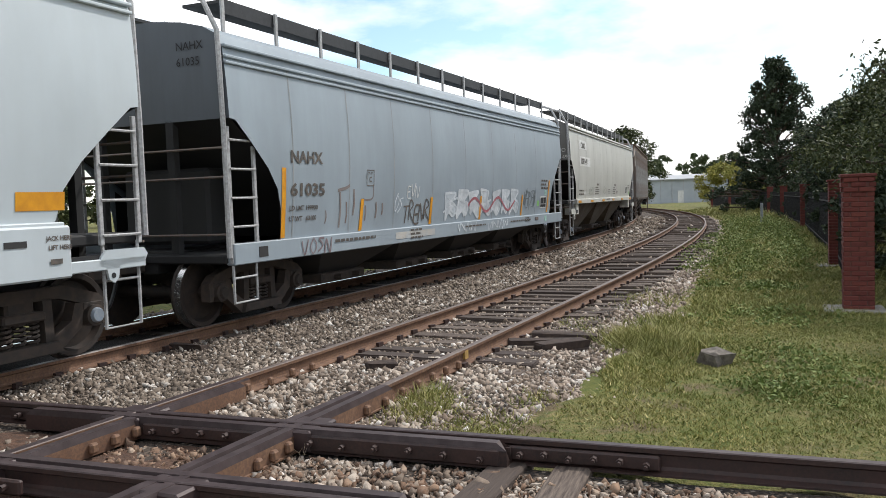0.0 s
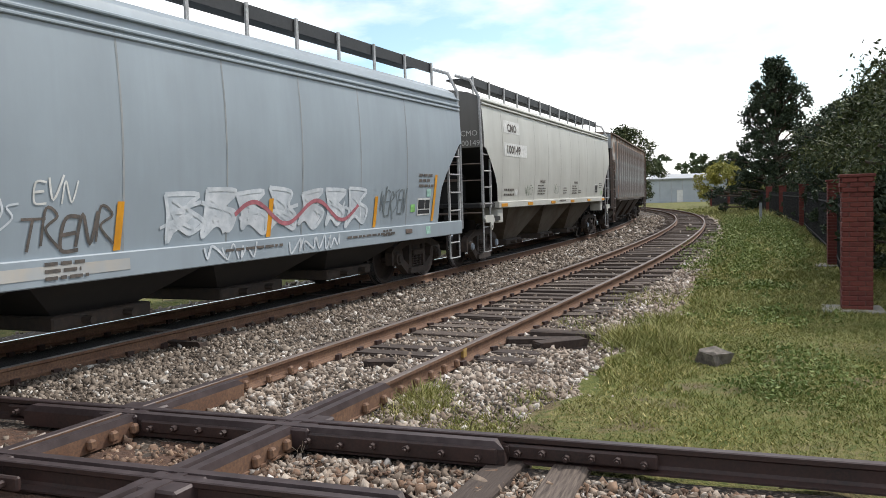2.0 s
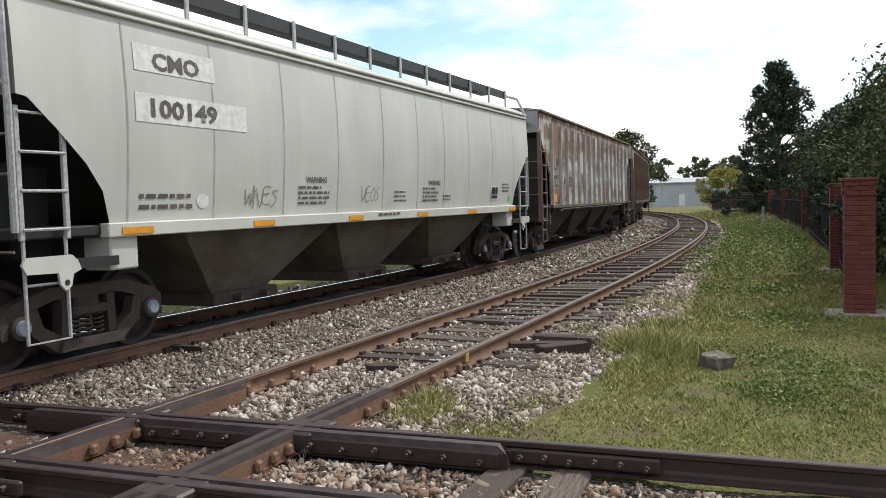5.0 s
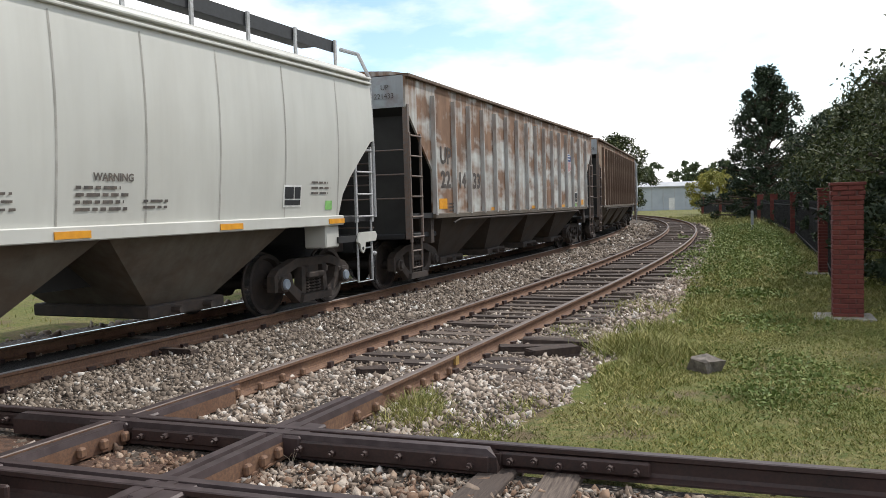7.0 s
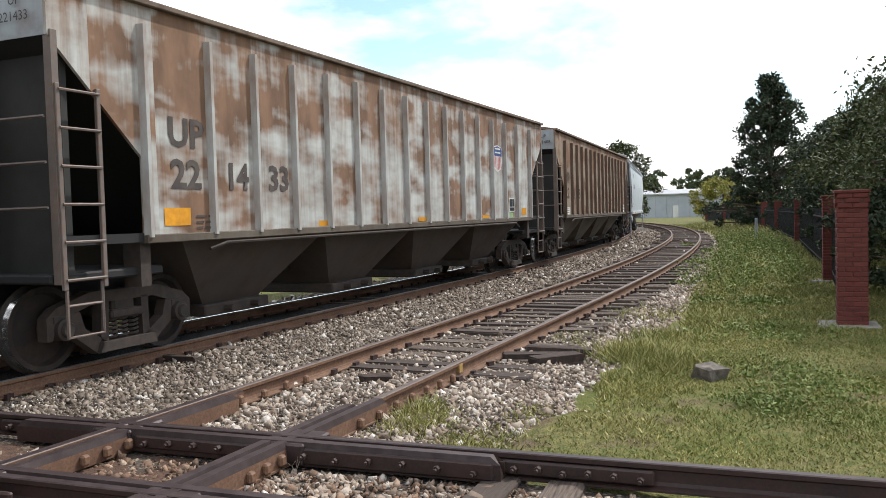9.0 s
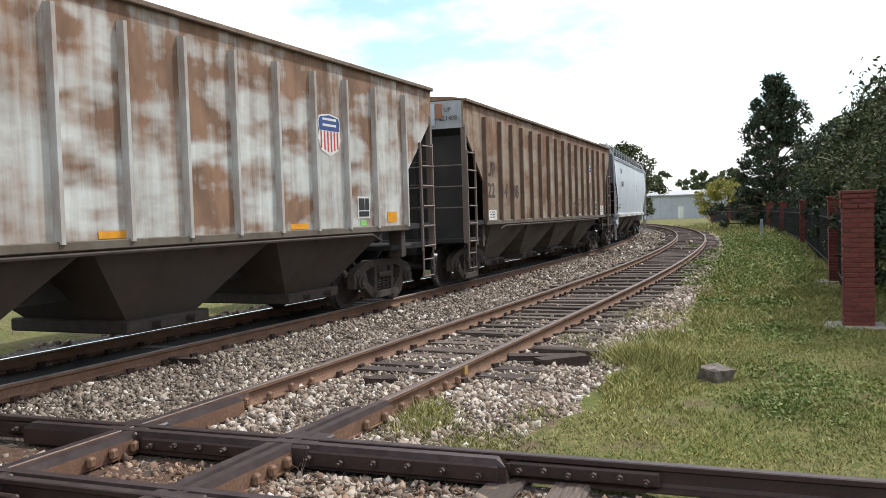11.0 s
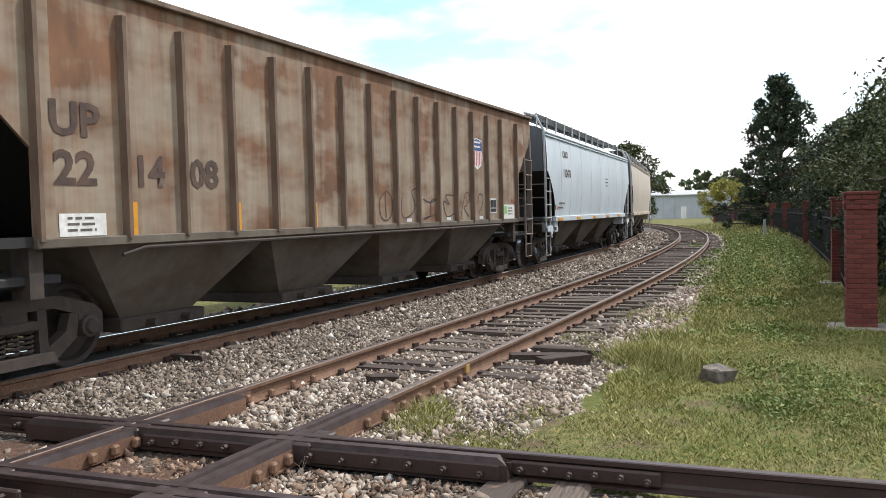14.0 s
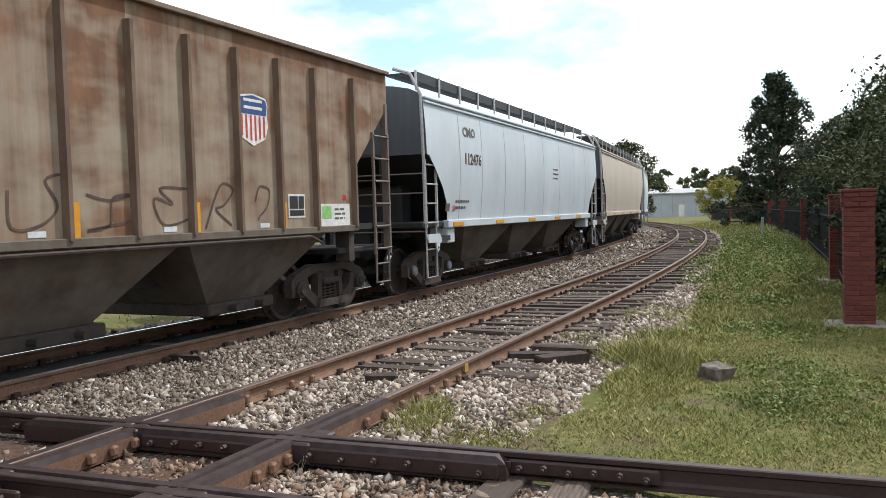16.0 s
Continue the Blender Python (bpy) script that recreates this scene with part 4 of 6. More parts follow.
# ---- lettering, reflectors and spray paint on the cars ----
def end_words(car, x, s, text, y, z, size, mat):
    """Lettering on a car's end wall; s is -1 for the leading end."""
    cu = bpy.data.curves.new("t", "FONT")
    cu.body, cu.size, cu.resolution_u = text, size * 1.38, 2
    tmp = bpy.data.objects.new("t", cu)
    scene.collection.objects.link(tmp)
    me = bpy.data.meshes.new_from_object(tmp)
    bpy.data.objects.remove(tmp)
    for q in me.vertices:
        a, b = q.co.x, q.co.y
        q.co = (x + s * 0.012, y + s * a, z + b)
    me.materials.clear()
    me.materials.append(mat)
    ob = new("end_lettering", me)
    ob.parent = car
    return ob


def reflectors(car, places, side, w=0.09, z0=1.22, z1=1.63, lean=0.0):
    for x in places:
        decal(car, "reflector", rect(x - w / 2, x + w / 2, z0, z1, lean), ORANGE, side, "orange reflective strip", 0.010)


def data_box(car, x, z, w, h, side):
    decal(car, "data_panel", rect(x, x + w, z, z + h), WHITEINK, side, "white-framed black data panel", 0.007)
    g = 0.03
    for a, b, c, d in ((g, w * 0.55, h * 0.38, h - g), (w * 0.6, w - g, h * 0.38, h - g), (g, w - g, g, h * 0.32)):
        decal(car, "data_field", rect(x + a, x + b, z + c, z + d), BLACKBAR, side, lift=0.012)
    small_print(car, x + 0.06, z + h * 0.75, w * 0.4, 2, WHITEINK, side, 0.02, 0.05, "panel_print")


def sill_bars(car, places, z, w=0.42, h=0.075):
    for x in places:
        part("reflector", Shape().box(x, x + w, -1.572, -1.560, z, z + h), ORANGE, car, "orange reflective strip")


def shield(car, x0, x1, z0, z1, side):
    """A plain shield: blue head, red and white stripes; no lettering."""
    w, h = x1 - x0, z1 - z0
    xm = (x0 + x1) / 2
    out = [(x0 + w * 0.06, z1 - h * 0.06), (x0 + w * 0.25, z1 - h * 0.03), (xm, z1), (x1 - w * 0.25, z1 - h * 0.03), (x1 - w * 0.06, z1 - h * 0.06), (x1, z1 - h * 0.2), (x1 - w * 0.04, z0 + h * 0.62),
           (x1, z0 + h * 0.4), (x1 - w * 0.12, z0 + h * 0.14), (xm, z0), (x0 + w * 0.12, z0 + h * 0.14), (x0, z0 + h * 0.4), (x0 + w * 0.04, z0 + h * 0.62), (x0, z1 - h * 0.2)]
    decal(car, "shield", [out], WHITEINK, side, "white shield with blue head and red stripes", 0.007)
    zb = z0 + h * 0.6
    head = [(x0 + w * 0.09, z1 - h * 0.09), (xm, z1 - h * 0.03), (x1 - w * 0.09, z1 - h * 0.09), (x1 - w * 0.03, z1 - h * 0.2), (x1 - w * 0.07, zb), (x0 + w * 0.07, zb), (x0 + w * 0.03, z1 - h * 0.2)]
    decal(car, "shield_head", [head], BLUEINK, side, lift=0.010)
    for q in (0.70, 0.84):
        decal(car, "head_bar", rect(x0 + w * 0.2, x1 - w * 0.2, z0 + h * q, z0 + h * q + h * 0.055), WHITEINK, side, lift=0.012)
    for i in range(6):
        a = x0 + w * (0.10 + 0.145 * i)
        low = z0 + h * (0.08 + 0.10 * abs(i - 2.5) / 2.5)
        decal(car, "shield_stripe", [[(a, low), (a + w * 0.06, low), (a + w * 0.06, zb - 0.01), (a, zb - 0.01)]], REDINK, side, lift=0.010)


# pale car
part("jacking_pad", Shape().box(-2.6 - m0, -0.86 - m0, -1.59, -1.40, 0.95, 1.47, bev=0.02), PALE, c0, "pale jacking pad below the side sill")
part("end_beam", Shape().box(-0.9 - m0, 0.15 - m0, -1.57, -1.45, 0.98, 1.10, bev=0.01), PALE, c0)
decal(c0, "reflector", rect(-1.42 - m0, -0.86 - m0, 1.62, 1.80), ORANGE, side0, "orange reflective sheet")
decal(c0, "reflector", rect(-6.4 - m0, -5.9 - m0, 1.62, 1.80), ORANGE, side0, "orange reflective sheet")


def flat_sill(z):
    return 1.562


def pad_face(z):
    return 1.592


words(c0, "JACK HERE", -1.16 - m0, 1.33, 0.045, BLACKINK, pad_face, 0.003)
words(c0, "LIFT HERE", -1.14 - m0, 1.24, 0.045, BLACKINK, pad_face, 0.003)
small_print(c0, -1.13 - m0, 1.10, 0.2, 1, BLACKINK, pad_face, 0.05)
part("pad_slot", Shape().box(-1.62 - m0, -1.38 - m0, -1.598, -1.590, 1.28, 1.34), HOPPERBLACK, c0, "dark slot in the jacking pad")

# blue-grey car
words(c1, "NAHX", 3.04 - m1, 2.20, 0.17, BLACKINK, side1, stretch=1.25)
words(c1, "61035", 3.04 - m1, 1.73, 0.18, BLACKINK, side1, stretch=1.5)
words(c1, "LD LMT 199900", 3.02 - m1, 1.52, 0.068, BLACKINK, side1, stretch=1.2)
words(c1, "LT WT   63100", 3.02 - m1, 1.37, 0.068, BLACKINK, side1, stretch=1.2)
decal(c1, "reflector", rect(2.83 - m1, 2.93 - m1, 1.14, 2.12), ORANGE, side1, "orange reflective strip")
reflectors(c1, [x - m1 for x in (5.09, 7.87, 10.58, 13.58)], side1, 0.10, 1.14, 1.66, 0.10)
reflectors(c1, [15.92 - m1], side1, 0.10, 1.17, 2.06, 0.15)
for a, b, c, d in ((0, 0.26, 0, 0.014), (0, 0.26, 0.256, 0.27), (0, 0.014, 0, 0.27), (0.246, 0.26, 0, 0.27)):
    decal(c1, "frame_bar", rect(5.28 + a - m1, 5.28 + b - m1, 1.87 + c, 1.87 + d), BLACKINK, side1)
words(c1, "C", 5.36 - m1, 1.94, 0.09, BLACKINK, side1)
small_print(c1, 5.32 - m1, 2.08, 0.18, 1, BLACKINK, side1, 0.02)
small_print(c1, 15.28 - m1, 2.02, 0.66, 3, BLACKINK, side1, 0.05, 0.10)
data_box(c1, 15.24 - m1, 1.29, 0.56, 0.32, side1)
decal(c1, "sticker", rect(14.96 - m1, 15.14 - m1, 1.36, 1.50), GREENINK, side1, "green sticker")
decal(c1, "sticker", rect(15.63 - m1, 15.82 - m1, 1.64, 1.78), MINT, side1, "mint green sticker")
part("sticker", Shape().box(15.55 - m1, 15.74 - m1, -1.566, -1.561, 0.93, 1.07), MINT, c1, "mint green sticker")
part("builder_plate", Shape().box(14.68 - m1, 14.94 - m1, -1.572, -1.561, 0.98, 1.06, bev=0.003), HEADDULL, c1, "small rusty metal plate")
part("sill_opening", Shape().box(2.25 - m1, 2.45 - m1, -1.566, -1.561, 0.92, 1.06), HOPPERBLACK, c1, "dark slot in the side sill")
small_print(c1, 4.2 - m1, 1.0, 1.6, 1, BLACKINK, flat_sill, 0.045)
small_print(c1, 6.9 - m1, 1.05, 0.55, 3, BLACKINK, flat_sill, 0.035, 0.07)
small_print(c1, 9.6 - m1, 1.0, 1.4, 1, BLACKINK, flat_sill, 0.035)
small_print(c1, 12.6 - m1, 1.0, 2.2, 1, BLACKINK, flat_sill, 0.035)
small_print(c1, 13.8 - m1, 1.05, 0.4, 2, BLACKINK, flat_sill, 0.035, 0.07)
end_words(c1, -7.825, -1, "NAHX", -0.80, 3.62, 0.11, SHADEBLACK)
end_words(c1, -7.825, -1, "61035", -0.80, 3.42, 0.11, SHADEBLACK)


def spray(car, seed, x0, x1, z0, z1, n, w, mat, side, name="graffiti", lift=0.008, label="", wild=1.0):
    """A row of sprayed loops and zigzags."""
    r = random.Random(seed)
    for i in range(n):
        a = x0 + (x1 - x0) * i / n
        b = (x1 - x0) / n * 1.15
        k = r.randrange(4, 7)
        p = [(a + b * min(1, max(0, j / (k - 1) + r.uniform(-0.28, 0.28) * wild)), z0 + (z1 - z0) * (r.uniform(0, 0.3) if j % 2 else r.uniform(0.65, 1.0))) for j in range(k)]
        decal(car, name, ribbon(p, w * r.uniform(0.7, 1.2)), mat, side, label, lift)


DARKSPRAY = plain("dark_grey_spray_paint", (0.13, 0.15, 0.16), (0.2, 0.23, 0.24), 7, 0.6)
BROWNSPRAY = plain("purple_brown_spray_paint", (0.17, 0.11, 0.12), (0.28, 0.24, 0.25), 7, 0.6)
PALESPRAY = plain("thin_white_spray_paint", (0.58, 0.62, 0.66), (0.40, 0.45, 0.49), 4, 0.6)


def piece(car, x0, x1, z0, z1, n, side):
    """A row of filled block letters in white spray with a pink wave through them."""
    r = random.Random(5)
    b = (x1 - x0) / n
    for i in range(n):
        a = x0 + b * i
        p = [(a + b * r.uniform(0.0, 0.2), z1 - r.uniform(0, 0.12)), (a + b * r.uniform(0.75, 1.0), z1 - r.uniform(0, 0.1)), (a + b * r.uniform(0.55, 0.7), z0 + (z1 - z0) * 0.62),
             (a + b * r.uniform(0.95, 1.1), z0 + (z1 - z0) * r.uniform(0.35, 0.5)), (a + b * r.uniform(0.6, 0.9), z0 + r.uniform(0, 0.1)), (a + b * r.uniform(0.3, 0.45), z0 + (z1 - z0) * 0.28),
             (a + b * r.uniform(0.0, 0.2), z0 + r.uniform(0, 0.12)), (a + b * r.uniform(0.1, 0.3), z0 + (z1 - z0) * 0.5)]
        decal(car, "graffiti_fill", [p], WHITESPRAY if i % 3 else PALESPRAY, side, "pale spray-paint fill", 0.004)
        edge = ribbon(p + [p[0]], 0.055)
        mid = (z0 + z1) / 2
        for _ in range(3):
            edge += ribbon([(a + b * r.uniform(0, 1.1), z0 + (z1 - z0) * r.uniform(0.1, 0.9)), (a + b * r.uniform(0.2, 0.9), mid), (a + b * r.uniform(0, 1.1), z0 + (z1 - z0) * r.uniform(0.1, 0.9))], r.uniform(0.03, 0.06))
        edge += ribbon([(a + b * 0.3, z0 + (z1 - z0) * 0.75), (a + b * 0.6, z0 + (z1 - z0) * 0.55), (a + b * 0.35, z0 + (z1 - z0) * 0.35)], 0.03)
        decal(car, "graffiti", edge, WHITESPRAY, side, "white spray-painted letter", 0.009)
    wave = [(x0 + (x1 - x0) * (0.28 + 0.66 * q), z0 + (z1 - z0) * (0.45 + 0.24 * math.sin(q * 13))) for q in np.linspace(0, 1, 16)]
    decal(car, "graffiti_wave", ribbon(wave, 0.06), PINKINK, side, "pink sprayed wave", 0.013)


GLYPHS = {"T": [[(0, 0.9), (1.1, 1.0)], [(0.5, 1.0), (0.4, 0)]], "R": [[(0.1, 0), (0.2, 1), (0.8, 0.8), (0.25, 0.5), (1.0, -0.1)]],
          "E": [[(0.9, 0.95), (0.2, 0.9), (0.1, 0.05), (0.95, 0.0)], [(0.1, 0.5), (0.8, 0.55)]], "N": [[(0.0, 0), (0.2, 1), (0.7, 0.05), (0.95, 1.0)]],
          "W": [[(0, 0.9), (0.2, 0.1), (0.5, 0.7), (0.7, 0.05), (1.0, 1.0)]], "S": [[(0.9, 0.95), (0.25, 0.8), (0.75, 0.4), (0.1, 0.0)]],
          "V": [[(0, 1.0), (0.4, 0.0), (0.9, 1.0)]], "O": [[(0.5, 1.0), (0.1, 0.5), (0.5, 0.0), (0.9, 0.5), (0.5, 1.0)]]}


def tag(car, marks, x0, x1, z0, z1, w, mat, side, label, lean=0.15, seed=1):
    """A quick row of hand-sprayed strokes, one mesh a mark."""
    r = random.Random(seed)
    b = (x1 - x0) / len(marks)
    for i, ch in enumerate(marks):
        polys, dz, k = [], r.uniform(-0.12, 0.12), r.uniform(0.95, 1.2)
        for st in GLYPHS[ch]:
            polys += ribbon([(x0 + b * (i + q * k) + lean * (z1 - z0) * y + r.uniform(-0.01, 0.01), z0 + (z1 - z0) * (y * r.uniform(0.9, 1.08) + dz)) for q, y in st], w * r.uniform(0.75, 1.2))
        decal(car, "graffiti", polys, mat, side, label, 0.008)


piece(c1, 8.5 - m1, 13.3 - m1, 1.17, 1.82, 7, side1)
tag(c1, "TRENR", 6.66 - m1, 7.78 - m1, 1.22, 1.56, 0.035, BLACKINK, side1, "black sprayed tag", 0.1, 3)
tag(c1, "EVN", 6.81 - m1, 7.32 - m1, 1.67, 1.90, 0.022, WHITEINK, side1, "white sprayed tag", 0.1, 4)
tag(c1, "OS", 6.28 - m1, 6.58 - m1, 1.42, 1.72, 0.026, WHITESPRAY, side1, "thin white sprayed tag", 0.3, 5)
tag(c1, "WERSEN", 13.74 - m1, 14.72 - m1, 1.34, 1.78, 0.028, DARKSPRAY, side1, "dark grey sprayed tag", 0.2, 6)
tag(c1, "VOSN", 3.25 - m1, 4.1 - m1, 0.88, 1.10, 0.03, BROWNSPRAY, flat_sill, "dull purple-brown tag on the sill", 0.1, 7)
decal(c1, "paint_wash", rect(6.3 - m1, 8.0 - m1, 0.93, 1.05), plain("faded_cream_wash", (0.46, 0.42, 0.36), (0.38, 0.40, 0.41), 3, 0.7), flat_sill, "faded cream paint wash", 0.0035)
spray(c1, 15, 9.2 - m1, 10.2 - m1, 0.88, 1.10, 3, 0.03, WHITESPRAY, flat_sill)
spray(c1, 16, 11.0 - m1, 12.4 - m1, 0.88, 1.10, 4, 0.03, WHITESPRAY, flat_sill)
STAIN = plain("rust_stain", (0.20, 0.155, 0.14), (0.25, 0.23, 0.22), 5, 0.85)
for i, (x, za, zb, w) in enumerate(((4.42, 1.22, 1.78, 0.05), (4.62, 1.28, 1.62, 0.035), (4.85, 1.40, 1.82, 0.05), (5.25, 1.30, 1.55, 0.04), (5.62, 1.33, 1.60, 0.045), (5.85, 1.38, 1.58, 0.05), (4.0, 1.3, 1.5, 0.03))):
    decal(c1, "rust_stain", ribbon([(x - m1, zb), (x + 0.02 - m1, (za + zb) / 2), (x - 0.015 - m1, za)], w), STAIN, side1, "brown rust run", 0.005)
decal(c1, "rust_stain", ribbon([(4.35 - m1, 1.80), (4.6 - m1, 1.84), (4.72 - m1, 1.88)], 0.05), STAIN, side1, "brown rust run", 0.005)
decal(c1, "rust_stain", ribbon([(5.15 - m1, 1.66), (5.3 - m1, 1.64), (5.5 - m1, 1.68), (5.52 - m1, 1.9)], 0.03), STAIN, side1, "brown rust run", 0.005)

# off-white car
GREENGREY = plain("grey_green_ink", (0.20, 0.25, 0.18), None, 12, 0.7)
decal(c2, "number_patch", rect(20.28 - m2, 21.62 - m2, 3.14, 3.44), WHITEINK, side2, "white repainted patch")
decal(c2, "number_patch", rect(20.26 - m2, 22.20 - m2, 2.58, 2.90), WHITEINK, side2, "white repainted patch")
words(c2, "CMO", 20.55 - m2, 3.18, 0.19, BLACKINK, side2, 0.012, 1.3)
words(c2, "100149", 20.42 - m2, 2.65, 0.20, BLACKINK, side2, 0.012, 1.45)
words(c2, "WARNING", 27.83 - m2, 1.95, 0.085, BLACKINK, side2, stretch=1.0)
small_print(c2, 27.6 - m2, 1.86, 0.85, 4, BLACKINK, side2, 0.035, 0.075)
small_print(c2, 28.55 - m2, 1.72, 0.5, 2, BLACKINK, side2, 0.03, 0.07)
words(c2, "WARNING", 23.6 - m2, 1.95, 0.085, BLACKINK, side2)
small_print(c2, 23.4 - m2, 1.86, 0.85, 4, BLACKINK, side2, 0.035, 0.075)
small_print(c2, 20.3 - m2, 1.74, 0.9, 2, BLACKINK, side2, 0.05, 0.12)
small_print(c2, 32.0 - m2, 1.98, 0.55, 3, BLACKINK, side2, 0.03, 0.08)
decal(c2, "logo_patch", [[(21.35 + 0.11 * math.cos(a) - m2, 1.70 + 0.09 * math.sin(a)) for a in np.linspace(0, 6.1, 12)]], WHITEINK, side2, "white round mark")
data_box(c2, 31.28 - m2, 1.63, 0.46, 0.32, side2)
decal(c2, "sticker", rect(32.42 - m2, 32.62 - m2, 1.58, 1.72), GREENINK, side2, "bright green sticker")
tag(c2, "VEOS", 25.23 - m2, 25.85 - m2, 1.66, 1.90, 0.014, GREENGREY, side2, "thin grey-green scribble", 0.1, 9)
tag(c2, "WNES", 22.15 - m2, 22.9 - m2, 1.62, 1.88, 0.014, GREENGREY, side2, "thin grey-green scribble", 0.1, 10)
small_print(c2, 26.42 - m2, 1.80, 0.5, 3, BLACKINK, side2, 0.025, 0.075)
small_print(c2, 25.75 - m2, 1.41, 0.95, 1, BLACKINK, flat_sill, 0.04)
sill_bars(c2, [x - m2 for x in (20.0, 22.3, 24.77, 27.29, 29.83, 32.45)], 1.36, 0.46)
end_words(c2, -7.6, -1, "CMO", -1.02, 2.98, 0.13, WHITEINK)
end_words(c2, -7.6, -1, "100149", -0.95, 2.76, 0.13, WHITEINK)

# rust-stained white car
FADED = plain("faded_brown_black_stencil", (0.06, 0.05, 0.045), (0.10, 0.08, 0.07), 9, 0.8)
words(c3, "UP", 37.05 - m3, 2.47, 0.34, FADED, side3, stretch=1.12)
words(c3, "22", 37.08 - m3, 1.98, 0.34, FADED, side3, stretch=1.15)
words(c3, "14", 38.08 - m3, 1.98, 0.34, FADED, side3, stretch=1.05)
words(c3, "33", 39.02 - m3, 1.98, 0.34, FADED, side3, stretch=1.1)
decal(c3, "reflector", rect(36.95 - m3, 37.4 - m3, 1.53, 1.74), ORANGE, side3, "orange reflective sheet")
for x in (40.3, 43.9, 47.4):
    decal(c3, "reflector", rect(x - m3, x + 0.45 - m3, 1.45, 1.53), ORANGE, side3, "orange reflective strip")
shield(c3, 48.2 - m3, 48.85 - m3, 2.55, 3.2, side3)
data_box(c3, 49.32 - m3, 1.58, 0.40, 0.36, side3)
decal(c3, "reflector", rect(50.35 - m3, 50.72 - m3, 1.50, 1.68), ORANGE, side3, "orange reflective sheet")
decal(c3, "sticker", rect(49.40 - m3, 49.60 - m3, 1.46, 1.55), GREENINK, side3, "pale green sticker")
small_print(c3, 37.5 - m3, 1.62, 0.35, 3, FADED, side3, 0.03, 0.07)
end_words(c3, -8.44, -1, "UP", -1.0, 3.78, 0.10, FADED)
end_words(c3, -8.44, -1, "221433", -0.86, 3.62, 0.10, FADED)

# rust-brown car
BROWNINK = plain("faded_brown_stencil", (0.06, 0.038, 0.032), (0.11, 0.065, 0.045), 9, 0.85)
words(c4, "UP", 55.42 - m4, 2.47, 0.34, BROWNINK, side4, stretch=1.12)
words(c4, "22", 55.46 - m4, 1.98, 0.34, BROWNINK, side4, stretch=1.15)
words(c4, "14", 56.50 - m4, 1.98, 0.34, BROWNINK, side4, stretch=1.05)
words(c4, "08", 57.42 - m4, 1.98, 0.34, BROWNINK, side4, stretch=1.1)
shield(c4, 66.41 - m4, 67.07 - m4, 2.55, 3.24, side4)
P4 = post_places(16.56)
for i in (1, 3, 5, 7, 9, 11, 13):
    decal(c4, "reflector", rect(P4[i] + 0.07, P4[i] + 0.17, 1.44, 1.80), ORANGE, side4, "orange reflective strip")
decal(c4, "reflector", rect(69.40 - m4, 69.47 - m4, 1.44, 2.28), ORANGE, side4, "orange reflective strip")
for i, k in enumerate((7, 8, 9, 10, 11, 12)):
    x = P4[k] + 0.26
    shapes = [[(0.0, 0.45), (0.02, 0.1), (0.35, 0.12), (0.55, 0.3), (0.42, 0.55), (0.62, 0.62)], [(0.0, 0.42), (0.3, 0.36), (0.62, 0.42), (0.35, 0.38), (0.3, 0.1), (0.0, 0.05), (0.65, 0.14)],
              [(0.6, 0.5), (0.15, 0.5), (0.35, 0.32), (0.05, 0.38), (0.2, 0.08), (0.65, 0.15)], [(0.0, 0.02), (0.3, 0.55), (0.55, 0.5), (0.35, 0.3), (0.2, 0.25), (0.5, 0.05)],
              [(0.1, 0.35), (0.2, 0.55), (0.42, 0.5), (0.35, 0.28), (0.18, 0.15), (0.15, 0.1)], [(0.3, 0.55), (0.08, 0.4), (0.1, 0.12), (0.3, 0.04), (0.5, 0.15), (0.52, 0.42), (0.3, 0.55), (0.28, 0.3), (0.3, 0.08)]]
    decal(c4, "graffiti", ribbon([(x + a, 1.46 + b) for a, b in shapes[(i + 5) % 6]], 0.03), BROWNINK, side4, "dark sprayed line letter")
data_box(c4, 67.48 - m4, 1.58, 0.42, 0.34, side4)
decal(c4, "placard", rect(68.32 - m4, 69.18 - m4, 1.44, 1.78), WHITEINK, side4, "white and green placard")
decal(c4, "placard_field", rect(68.36 - m4, 68.62 - m4, 1.56, 1.74), GREENINK, side4, lift=0.010)
small_print(c4, 68.72 - m4, 1.68, 0.36, 3, BLACKINK, side4, 0.03, 0.07)
decal(c4, "sticker", rect(68.98 - m4, 69.08 - m4, 1.84, 1.92), REDINK, side4, "red sticker")
decal(c4, "placard", rect(55.5 - m4, 56.1 - m4, 1.45, 1.68), WHITEINK, side4, "white placard")
small_print(c4, 55.6 - m4, 1.62, 0.4, 3, BLACKINK, side4, 0.025, 0.06)
for i in (8, 10, 12):
    decal(c4, "sticker", rect(P4[i] + 0.45, P4[i] + 0.66, 1.46, 1.52), WHITESPRAY, side4, "pale sticker")
end_words(c4, -8.28, -1, "UP", -1.06, 3.80, 0.10, FADED)
end_words(c4, -8.28, -1, "221408", -0.95, 3.62, 0.10, FADED)
part("end_sticker", Shape().box(-8.30, -8.285, -0.85, -0.60, 3.52, 3.98), SILVER, c4, "pale blue repainted patch")
part("end_rust", Shape().box(-8.296, -8.284, -1.02, -0.86, 3.66, 3.98), plain("orange_rust", (0.36, 0.13, 0.07), (0.28, 0.16, 0.11), 9), c4, "orange rust patch")

